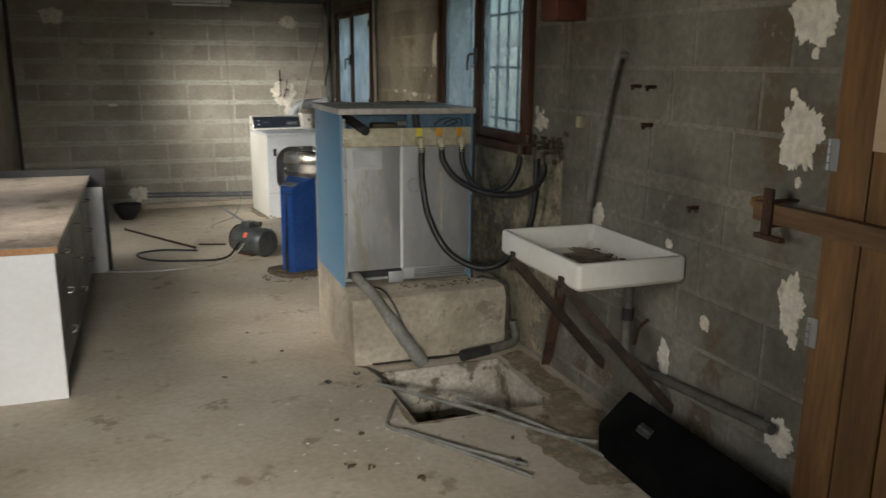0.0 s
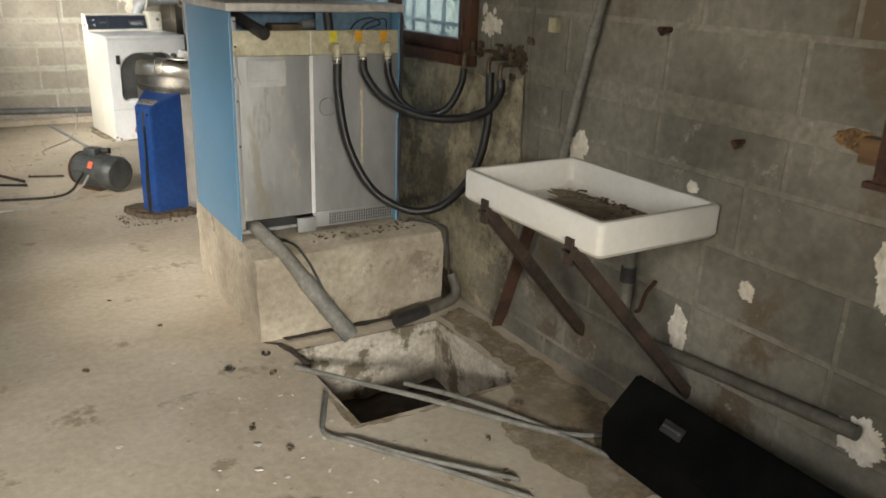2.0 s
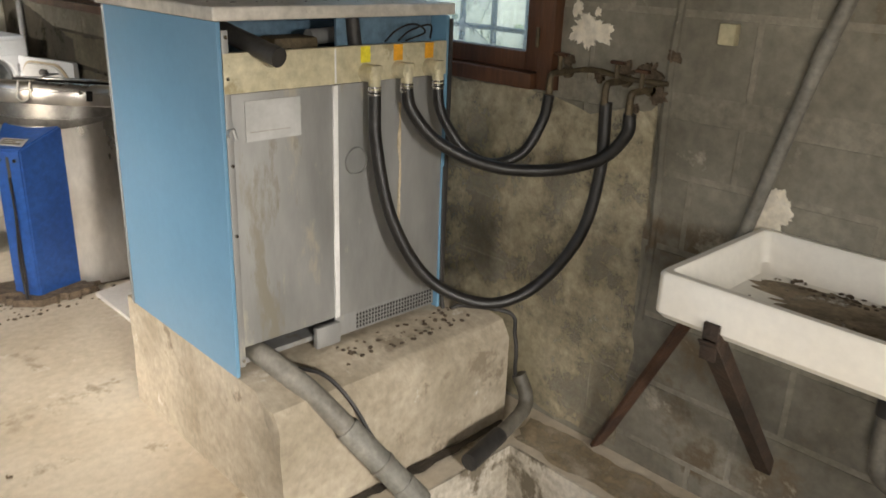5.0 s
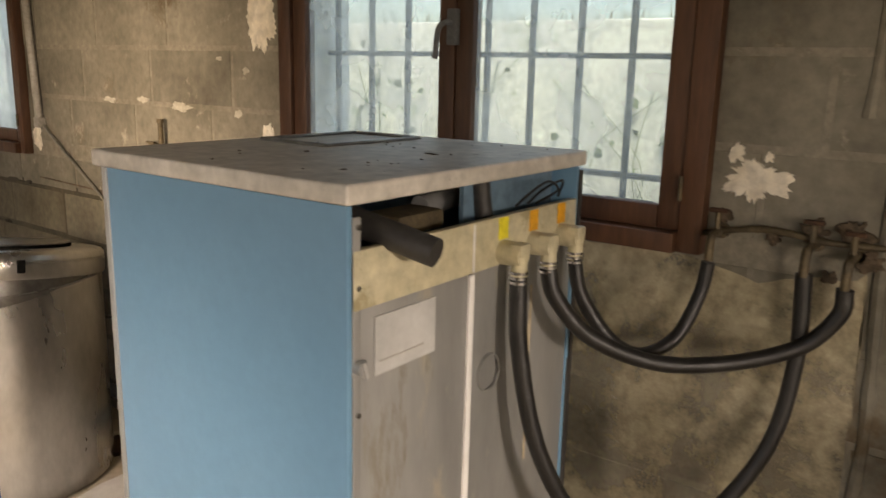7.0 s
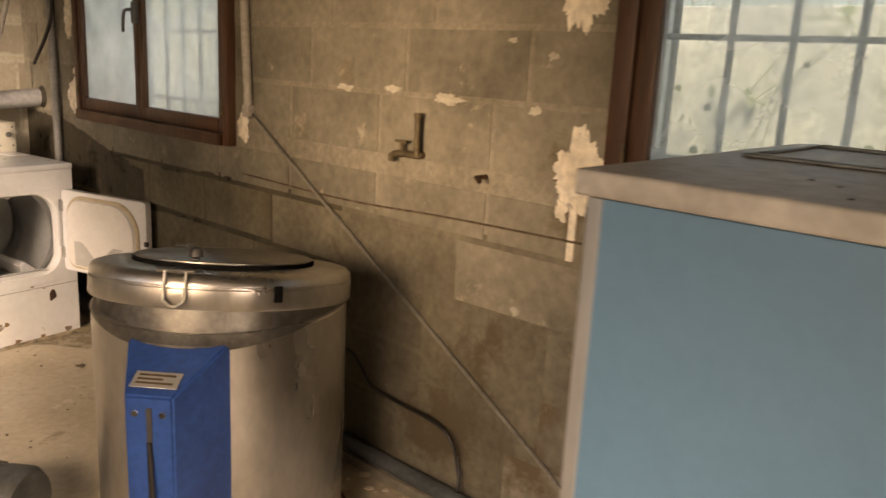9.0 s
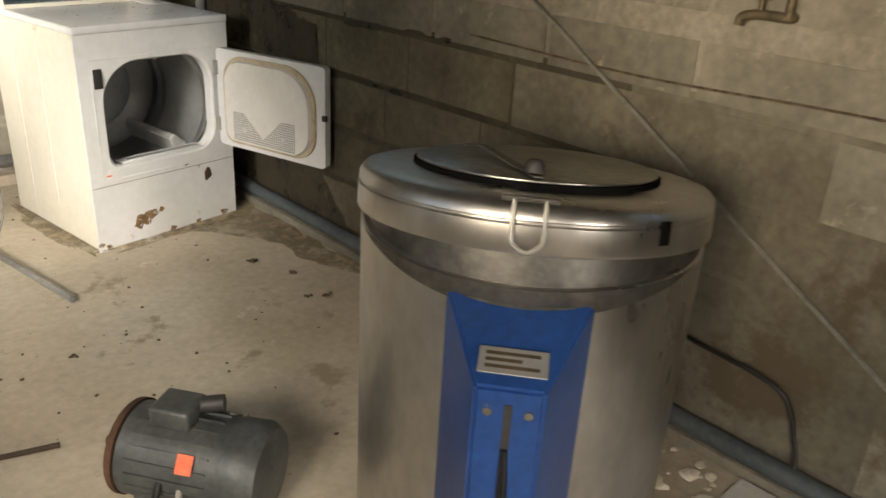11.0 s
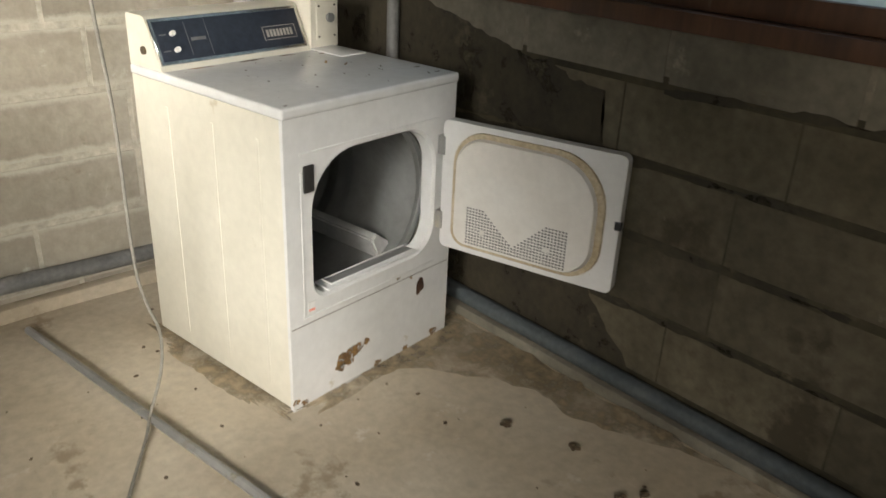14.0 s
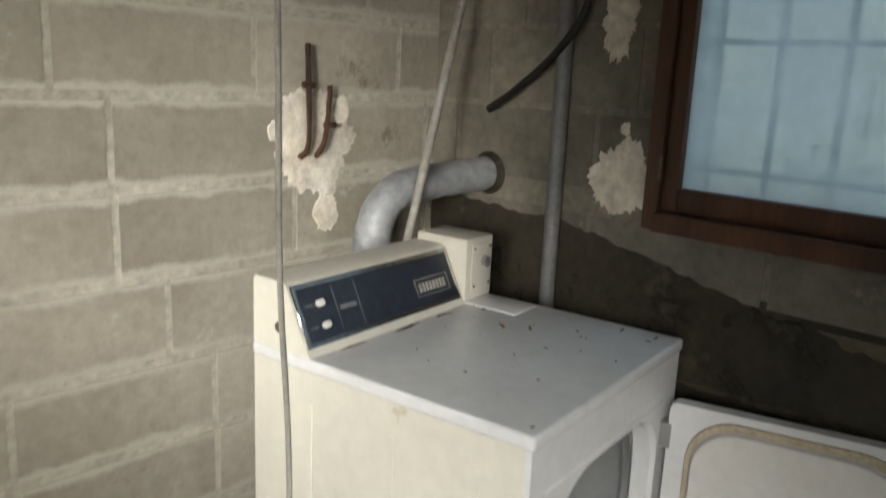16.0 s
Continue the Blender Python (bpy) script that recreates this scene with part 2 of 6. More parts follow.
M_PIPE_BLUE = mat("blue_grey_pipe", (0.055, 0.068, 0.074), (0.10, 0.115, 0.118), 0.55, scale=4, fine=50, bump=0.15)
M_CERAMIC = mat("dirty_white_ceramic", (0.70, 0.66, 0.57), (0.78, 0.75, 0.67), 0.28, scale=3, fine=40, bump=0.03, grain=0.05, c3=(0.5, 0.44, 0.33), mask=0.7, mscale=6)
M_DEBRIS = mat("brown_debris", (0.06, 0.042, 0.026), (0.15, 0.11, 0.07), 0.95, scale=30, fine=120, bump=0.8)
M_WOODFRAME = mat("stained_window_timber", (0.055, 0.024, 0.012), (0.12, 0.052, 0.024), 0.5, scale=7, fine=70, bump=0.2, stretch=(1, 1, 0.15), c3=(0.2, 0.14, 0.09), mask=0.7, mscale=8)
M_PLANK = mat("orange_brown_plank", (0.115, 0.056, 0.018), (0.23, 0.115, 0.036), 0.55, scale=9, fine=60, bump=0.2, stretch=(1, 1, 0.1), vary=0.12)
M_PLANK_BAR = mat("rough_timber_bar", (0.09, 0.05, 0.022), (0.17, 0.095, 0.042), 0.7, scale=9, fine=60, bump=0.3, stretch=(1, 0.1, 1))
M_LAMINATE = mat("worn_brown_worktop", (0.27, 0.22, 0.165), (0.40, 0.34, 0.27), 0.5, scale=5, fine=40, bump=0.12, c3=(0.16, 0.125, 0.09), mask=0.58, mscale=4)
M_BRACKET = mat("blackened_iron", (0.028, 0.019, 0.013), (0.07, 0.043, 0.027), 0.7, 0.2, scale=11, fine=80, bump=0.5)
M_CARD = mat("tan_card", (0.52, 0.37, 0.23), (0.58, 0.43, 0.28), 0.8, scale=4, fine=60, bump=0.05, grain=0.06)
M_EDGE = mat("orange_edging", (0.42, 0.20, 0.07), (0.5, 0.26, 0.1), 0.5, scale=6, fine=60, bump=0.05)
M_MELAMINE = mat("white_melamine", (0.70, 0.69, 0.66), (0.76, 0.75, 0.73), 0.4, scale=2, fine=40, bump=0.02, grain=0.04)
M_GREYFRONT = mat("dark_grey_front", (0.055, 0.055, 0.055), (0.085, 0.085, 0.083), 0.4, scale=3, fine=40, bump=0.03)
M_PAPER = mat("faded_paper_label", (0.66, 0.65, 0.62), (0.74, 0.73, 0.70), 0.8, scale=12, fine=60, bump=0.05, grain=0.06)
M_FOIL = mat("dull_foil_label", (0.42, 0.42, 0.4), (0.52, 0.52, 0.5), 0.5, scale=12, fine=60, bump=0.04, grain=0.06)
M_YELLOW = mat("yellow_sticker", (0.72, 0.62, 0.03), (0.8, 0.7, 0.05), 0.5, scale=20, fine=60, bump=0.02)
M_ORANGE = mat("orange_sticker", (0.72, 0.34, 0.02), (0.8, 0.4, 0.03), 0.5, scale=20, fine=60, bump=0.02)
M_RED = mat("orange_red_sticker", (0.7, 0.12, 0.05), (0.78, 0.17, 0.07), 0.5, scale=20, fine=60, bump=0.02)
M_ALU = mat("crumpled_foil_duct", (0.30, 0.31, 0.315), (0.42, 0.43, 0.43), 0.5, 0.2, scale=9, fine=30, bump=0.2)
M_MOTOR = mat("grey_motor_paint", (0.052, 0.057, 0.055), (0.095, 0.098, 0.092), 0.45, 0.2, scale=8, fine=60, bump=0.15, c3=(0.1, 0.055, 0.03), mask=0.64, mscale=12)
M_CABLE = mat("grey_cable", (0.30, 0.28, 0.24), (0.40, 0.375, 0.33), 0.6, scale=6, fine=60, bump=0.05)
M_CORD = mat("dusty_grey_cord", (0.19, 0.178, 0.15), (0.27, 0.255, 0.22), 0.6, scale=6, fine=60, bump=0.05)
M_IRON = mat("painted_iron_bar", (0.13, 0.15, 0.155), (0.2, 0.22, 0.22), 0.6, 0.3, scale=8, fine=50, bump=0.1)
M_OUTWALL = mat("algae_stained_render", (0.66, 0.70, 0.60), (0.80, 0.82, 0.74), 0.9, scale=1.4, fine=30, bump=0.3, c3=(0.33, 0.40, 0.24), mask=0.6, mscale=2.6)
M_REVEAL = mat("pale_render", (0.66, 0.68, 0.64), (0.76, 0.77, 0.74), 0.9, scale=3, fine=40, bump=0.2, grain=0.08)
M_GROUND = mat("leaf_strewn_ground", (0.10, 0.085, 0.045), (0.17, 0.15, 0.08), 0.95, scale=2, fine=20, bump=0.8, c3=(0.06, 0.09, 0.03), mask=0.5, mscale=1.3)
M_GRASS = mat("dry_grass", (0.14, 0.13, 0.06), (0.24, 0.22, 0.12), 0.8, scale=4, fine=20, bump=0.0)
M_LEAF = mat("ivy_leaf", (0.15, 0.20, 0.10), (0.27, 0.32, 0.18), 0.6, scale=6, fine=40, bump=0.1)
M_STAIN = mat("dry_leaf_litter", (0.075, 0.052, 0.03), (0.16, 0.115, 0.068), 0.95, scale=20, fine=60, bump=0.6)
M_DAMP = mat("damp_dark_cement", (0.022, 0.0175, 0.010), (0.055, 0.045, 0.026), 0.7, scale=3, fine=34, bump=0.3, gaps=(6, 0.24, 0.44), c4=(0.10, 0.083, 0.052), mask4=0.58, mscale4=4.0)
M_DAMP_JOINT = mat("damp_dark_mortar", (0.030, 0.025, 0.013), (0.075, 0.062, 0.034), 0.75, scale=4, fine=34, bump=0.35, c4=(0.12, 0.10, 0.06), mask4=0.6, mscale4=7.0)
M_PAD = mat("pale_screed", (0.60, 0.57, 0.52), (0.72, 0.69, 0.64), 0.7, scale=3, fine=40, bump=0.1, grain=0.08, c3=(0.42, 0.37, 0.30), mask=0.66, mscale=5)
M_DAMPFLOOR = mat("damp_floor_stain", (0.24, 0.185, 0.108), (0.36, 0.29, 0.19), 0.6, scale=4, fine=24, bump=0.15, gaps=(6, 0.32, 0.62))
M_TIMBER_RED = mat("red_brown_timber", (0.10, 0.03, 0.016), (0.17, 0.055, 0.03), 0.6, scale=8, fine=60, bump=0.2)
M_FELT = mat("black_board", (0.012, 0.012, 0.012), (0.025, 0.024, 0.022), 0.7, scale=5, fine=60, bump=0.1)
M_TUBE = mat("white_batten", (0.7, 0.7, 0.68), (0.76, 0.76, 0.74), 0.4, scale=3, fine=30, bump=0.0, grain=0.0)


def glass(name, dust0=0.16, dust1=0.42):
    m = bpy.data.materials.new(name)
    m.use_nodes = True
    nt = m.node_tree
    nt.nodes.clear()
    out = nt.nodes.new("ShaderNodeOutputMaterial")
    tr, gl, df = (nt.nodes.new("ShaderNodeBsdf" + k) for k in ("Transparent", "Glossy", "Translucent"))
    tr.inputs["Color"].default_value = (0.86, 0.93, 0.92, 1)
    gl.inputs["Roughness"].default_value = 0.05
    df.inputs["Color"].default_value = (0.75, 0.8, 0.78, 1)
    geo, ns, mr = nt.nodes.new("ShaderNodeNewGeometry"), nt.nodes.new("ShaderNodeTexNoise"), nt.nodes.new("ShaderNodeMapRange")
    ns.inputs["Scale"].default_value, ns.inputs["Detail"].default_value = 5.0, 8.0
    nt.links.new(geo.outputs["Position"], ns.inputs["Vector"])
    mr.inputs["From Min"].default_value, mr.inputs["From Max"].default_value = 0.35, 0.75
    mr.inputs["To Min"].default_value, mr.inputs["To Max"].default_value = dust0, dust1
    nt.links.new(ns.outputs["Fac"], mr.inputs["Value"])
    m1, m2 = nt.nodes.new("ShaderNodeMixShader"), nt.nodes.new("ShaderNodeMixShader")
    lw, fr = nt.nodes.new("ShaderNodeLayerWeight"), nt.nodes.new("ShaderNodeMapRange")
    fr.inputs["From Min"].default_value, fr.inputs["From Max"].default_value = 0.4, 1.0
    fr.inputs["To Min"].default_value, fr.inputs["To Max"].default_value = 0.008, 0.14
    nt.links.new(lw.outputs["Facing"], fr.inputs["Value"])
    nt.links.new(mr.outputs["Result"], m1.inputs[0])
    nt.links.new(tr.outputs[0], m1.inputs[1])
    nt.links.new(df.outputs[0], m1.inputs[2])
    nt.links.new(fr.outputs[0], m2.inputs[0])
    nt.links.new(m1.outputs[0], m2.inputs[1])
    nt.links.new(gl.outputs[0], m2.inputs[2])
    nt.links.new(m2.outputs[0], out.inputs["Surface"])
    return m


M_GLASS = glass("dusty_window_glass")
M_GLASS_HAZY = glass("hazy_window_glass", 0.42, 0.78)


# ---- mesh helpers ----
def mesh_of(name, bm, material, smooth=False):
    bmesh.ops.recalc_face_normals(bm, faces=bm.faces)
    me = bpy.data.meshes.new(name)
    bm.to_mesh(me)
    bm.free()
    me.materials.append(material)
    if smooth:
        me.polygons.foreach_set("use_smooth", [True] * len(me.polygons))
        me.set_sharp_from_angle(angle=radians(38))
    return me


def part(name, bm, material, parent=None, label="", smooth=True):
    ob = new(name, mesh_of(name, bm, material, smooth))
    if parent is not None:
        ob.parent = parent
    if label:
        ob["label"] = label
    return ob


def thing(name, m, label, category, group="", kind=""):
    ob = new(name)
    ob.empty_display_size = 0.1
    ob.matrix_world = m
    return tagged(ob, label, category, group, kind)


def box(bm, x0, x1, y0, y1, z0, z1, bevel=0.0, seg=2, m=None):
    r = bmesh.ops.create_cube(bm, size=1.0)
    vs = r["verts"]
    for v in vs:
        v.co = Vector(((x0 + x1) / 2 + v.co.x * (x1 - x0), (y0 + y1) / 2 + v.co.y * (y1 - y0), (z0 + z1) / 2 + v.co.z * (z1 - z0)))
    if bevel:
        es = list({e for v in vs for e in v.link_edges})
        r = bmesh.ops.bevel(bm, geom=es, offset=bevel, segments=seg, affect="EDGES", profile=0.6)
        vs = list({v for f in r["faces"] for v in f.verts} | {v for v in vs if v.is_valid})
    if m is not None:
        bmesh.ops.transform(bm, matrix=m, verts=vs)
    return bm


def B(*a, **k):
    return box(bmesh.new(), *a, **k)


def smooth_path(pts, n=8):
    p = [Vector(q) for q in pts]
    if len(p) < 3:
        return p
    p = [2 * p[0] - p[1]] + p + [2 * p[-1] - p[-2]]
    out = []
    for i in range(1, len(p) - 2):
        a, b, c, d = p[i - 1:i + 3]
        for k in range(n):
            t = k / n
            out.append(0.5 * (2 * b + (c - a) * t + (2 * a - 5 * b + 4 * c - d) * t * t + (3 * b - a - 3 * c + d) * t ** 3))
    return out + [p[-2]]


def tube(bm, pts, r, seg=10, rough=0.0, caps=True):
    """A tube along pts; r is one radius or a function of the share of the length."""
    pts = [Vector(p) for p in pts]
    up = None
    rings = []
    for i, p in enumerate(pts):
        d = (pts[min(i + 1, len(pts) - 1)] - pts[max(i - 1, 0)]).normalized()
        if up is None:
            up = d.orthogonal().normalized()
        up = (up - d * up.dot(d)).normalized()
        side = d.cross(up)
        rad = r(i / max(1, len(pts) - 1)) if callable(r) else r
        rad *= 1 + rough * noise.noise(p * 30)
        rings.append([bm.verts.new(p + (up * math.cos(a) + side * math.sin(a)) * rad) for a in (2 * math.pi * k / seg for k in range(seg))])
    for a, b in zip(rings, rings[1:]):
        for k in range(seg):
            bm.faces.new((a[k], a[(k + 1) % seg], b[(k + 1) % seg], b[k]))
    if caps:
        bm.faces.new(rings[0])
        bm.faces.new(rings[-1])
    return bm


def T(pts, r, seg=10, **k):
    return tube(bmesh.new(), pts, r, seg, **k)


def lathe(bm, profile, seg=48, c=(0, 0, 0), axis="z", a0=0.0, a1=2 * math.pi):
    """Turns (radius, height) pairs round an axis through c."""
    full = abs(a1 - a0 - 2 * math.pi) < 1e-6
    n = seg if full else seg + 1
    rows = []
    for r, h in profile:
        ring = []
        for k in range(n):
            a = a0 + (a1 - a0) * k / seg
            x, y = r * math.cos(a), r * math.sin(a)
            q = {"z": (x, y, h), "y": (x, h, y), "x": (h, x, y)}[axis]
            ring.append(bm.verts.new(Vector(c) + Vector(q)))
        rows.append(ring)
    for a, b in zip(rows, rows[1:]):
        for k in range(seg if full else seg):
            j = (k + 1) % n
            bm.faces.new((a[k], a[j], b[j], b[k]))
    return bm


def prism(bm, outline, h0, h1, axis="y"):
    """Pulls an outline of 2D points from h0 to h1 along an axis."""
    put = {"y": lambda p, h: (p[0], h, p[1]), "x": lambda p, h: (h, p[0], p[1]), "z": lambda p, h: (p[0], p[1], h)}[axis]
    a = [bm.verts.new(put(p, h0)) for p in outline]
    b = [bm.verts.new(put(p, h1)) for p in outline]
    n = len(a)
    bm.faces.new(a)
    bm.faces.new(b)
    for k in range(n):
        bm.faces.new((a[k], a[(k + 1) % n], b[(k + 1) % n], b[k]))
    return bm


def round_rect(x0, x1, z0, z1, r, n=8):
    rs = r if isinstance(r, tuple) else (r, r, r, r)
    pts = []
    for (cx, cz, a0), q in zip(((x1, z1, 0), (x0, z1, 90), (x0, z0, 180), (x1, z0, 270)), rs):
        sx = cx - q if cx == x1 else cx + q
        sz = cz - q if cz == z1 else cz + q
        for k in range(n + 1):
            a = radians(a0 + 90 * k / n)
            pts.append((sx + q * math.cos(a), sz + q * math.sin(a)))
    return pts


def blob(bm, m, r, thick, seg=26, jag=0.45, freq=2.2, seed=0.0, squash=1.0):
    """An uneven low splash in the local xy plane of m, thick at its middle and thin at its edge."""
    rim, mid = [], []
    for k in range(seg):
        a = 2 * math.pi * k / seg
        d = Vector((math.cos(a), math.sin(a), 0))
        o = Vector((seed, seed * 1.7, 0))
        q = r * (1 + 0.75 * jag * noise.noise(d * freq * 0.6 + o) + 0.4 * jag * noise.noise(d * freq * 1.8 + o) + 0.3 * jag * noise.noise(d * freq * 6 + o) + 0.07 * jag * noise.noise(d * freq * 14 + o))
        rim.append(bm.verts.new(m @ Vector((d.x * q, d.y * q * squash, 0))))
        mid.append(bm.verts.new(m @ Vector((d.x * q * 0.93, d.y * q * squash * 0.93, thick))))
    for k in range(seg):
        j = (k + 1) % seg
        bm.faces.new((rim[k], rim[j], mid[j], mid[k]))
    bm.faces.new(mid)
    return bm


def clods(bm, n, x0, x1, y0, y1, z, s0, s1, seed=0):
    rnd = random.Random(seed)
    for _ in range(n):
        s = rnd.uniform(s0, s1)
        c = Vector((rnd.uniform(x0, x1), rnd.uniform(y0, y1), z))
        r = bmesh.ops.create_icosphere(bm, subdivisions=1, radius=s)
        q = Matrix.Rotation(rnd.uniform(0, 6), 3, "Z")
        for v in r["verts"]:
            k = v.co * (1 + 0.5 * noise.noise(v.co * 90 + c * 31))
            v.co = c + q @ Vector((k.x * 1.3, k.y, max(-0.2 * s, k.z * 0.5)))
    return bm


# ---- setting ----
WX, FY, LX, SY, CZ = 0.04, 10.43, -3.32, -1.15, 2.32   # window wall, far wall, left wall, entrance wall, ceiling
PIT = (-0.9, -0.19, 4.06, 4.73)
WIN_A = (8.16, 9.635, 1.13, 2.21)
WIN_B = (4.835, 6.335, 1.15, 2.21)


def build_floor():
    xs = sorted({round(LX - 0.3 + 0.12 * k, 3) for k in range(34) if LX - 0.3 + 0.12 * k < WX + 0.3} | {PIT[0], PIT[1], WX + 0.3})
    ys = sorted({round(SY - 0.3 + 0.12 * k, 3) for k in range(102) if SY - 0.3 + 0.12 * k < FY + 0.3} | {PIT[2], PIT[3], FY + 0.3})
    bm = bmesh.new()
    grid = {}
    for i, x in enumerate(xs):
        for j, y in enumerate(ys):
            grid[i, j] = bm.verts.new((x, y, 0.006 * noise.noise(Vector((x * 2.3, y * 2.3, 0))) - 0.003))
    for i in range(len(xs) - 1):
        for j in range(len(ys) - 1):
            cx, cy = (xs[i] + xs[i + 1]) / 2, (ys[j] + ys[j + 1]) / 2
            if PIT[0] < cx < PIT[1] and PIT[2] < cy < PIT[3]:
                continue
            bm.faces.new((grid[i, j], grid[i + 1, j], grid[i + 1, j + 1], grid[i, j + 1]))
    ob = part("floor", bm, M_FLOOR)
    return tagged(ob, "worn beige concrete floor with stains and a drain pit", "floor", kind="structure")


floor = build_floor()


def build_pit():
    x0, x1, y0, y1 = PIT
    pit = thing("drain_pit", pose(0, 0, 0), "open rectangular drain pit in concrete, dark silt inside", "pit", kind="structure")
    d = -0.36
    part("pit_wall", B(x0 - 0.05, x1 + 0.05, y1, y1 + 0.05, d, -0.012), M_PIT, pit)
    part("pit_wall", B(x0 - 0.05, x1 + 0.05, y0 - 0.05, y0, d, -0.012), M_PIT, pit)
    part("pit_wall", B(x0 - 0.05, x0, y0, y1, d, -0.012), M_PIT, pit)
    part("pit_wall", B(x1, x1 + 0.05, y0, y1, d, -0.012), M_PIT, pit)
    bm = bmesh.new()
    bmesh.ops.create_grid(bm, x_segments=14, y_segments=14, size=0.5)
    for v in bm.verts:
        v.co = Vector(((x0 + x1) / 2 + v.co.x * (x1 - x0), (y0 + y1) / 2 + v.co.y * (y1 - y0), d + 0.03 + 0.05 * noise.noise(v.co * 7)))
    part("pit_silt", bm, M_SILT, pit)


build_pit()


def wall_rects(a0, a1, z1, holes):
    """Rectangles that fill a wall from 0 to z1 round its openings (a0, a1, z0, z1)."""
    out, a = [], a0
    for h in sorted(holes):
        out += [(a, h[0], 0, z1), (h[0], h[1], 0, h[2]), (h[0], h[1], h[3], z1)]
        a = h[1]
    out.append((a, a1, 0, z1))
    return [r for r in out if r[1] - r[0] > 1e-4 and r[3] - r[2] > 1e-4]


def join_boxes(rects, fixed0, fixed1, axis):
    bm = bmesh.new()
    for a0, a1, z0, z1 in rects:
        if axis == "x":
            box(bm, fixed0, fixed1, a0, a1, z0 - (0.5 if z0 == 0 else 0), z1)
        else:
            box(bm, a0, a1, fixed0, fixed1, z0 - (0.5 if z0 == 0 else 0), z1)
    return bm


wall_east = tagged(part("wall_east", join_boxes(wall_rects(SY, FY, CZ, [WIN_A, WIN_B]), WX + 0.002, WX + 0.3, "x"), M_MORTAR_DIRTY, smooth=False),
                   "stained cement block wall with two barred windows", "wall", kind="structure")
wall_north = tagged(part("wall_north", B(LX - 0.3, WX + 0.3, FY + 0.002, FY + 0.3, -0.5, CZ), M_MORTAR, smooth=False),
                    "grey cement block wall with pale mortar joints", "wall", kind="structure")
# the three openings are added out of view, to hold the fill lamps
wall_west = tagged(part("wall_west", join_boxes(wall_rects(SY, FY, CZ, [(1.4, 2.6, 1.02, 2.2), (4.7, 7.1, 1.02, 2.2), (7.35, 9.0, 1.02, 2.2)]), LX - 0.3, LX, "x"), M_BLOCK, smooth=False),
                   "plain grey cement wall with three added unseen openings", "wall", kind="structure")
# unseen wall, darkened against bounce; its opening is placed round the entrance fill
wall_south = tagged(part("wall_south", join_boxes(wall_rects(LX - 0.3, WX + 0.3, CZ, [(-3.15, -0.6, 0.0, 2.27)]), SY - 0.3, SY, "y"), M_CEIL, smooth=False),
                    "plain unseen cement wall, darkened to cut bounce, with a wide entrance", "wall", kind="structure")
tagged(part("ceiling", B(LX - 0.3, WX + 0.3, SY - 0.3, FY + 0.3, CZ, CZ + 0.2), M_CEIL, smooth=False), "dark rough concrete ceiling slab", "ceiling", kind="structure")


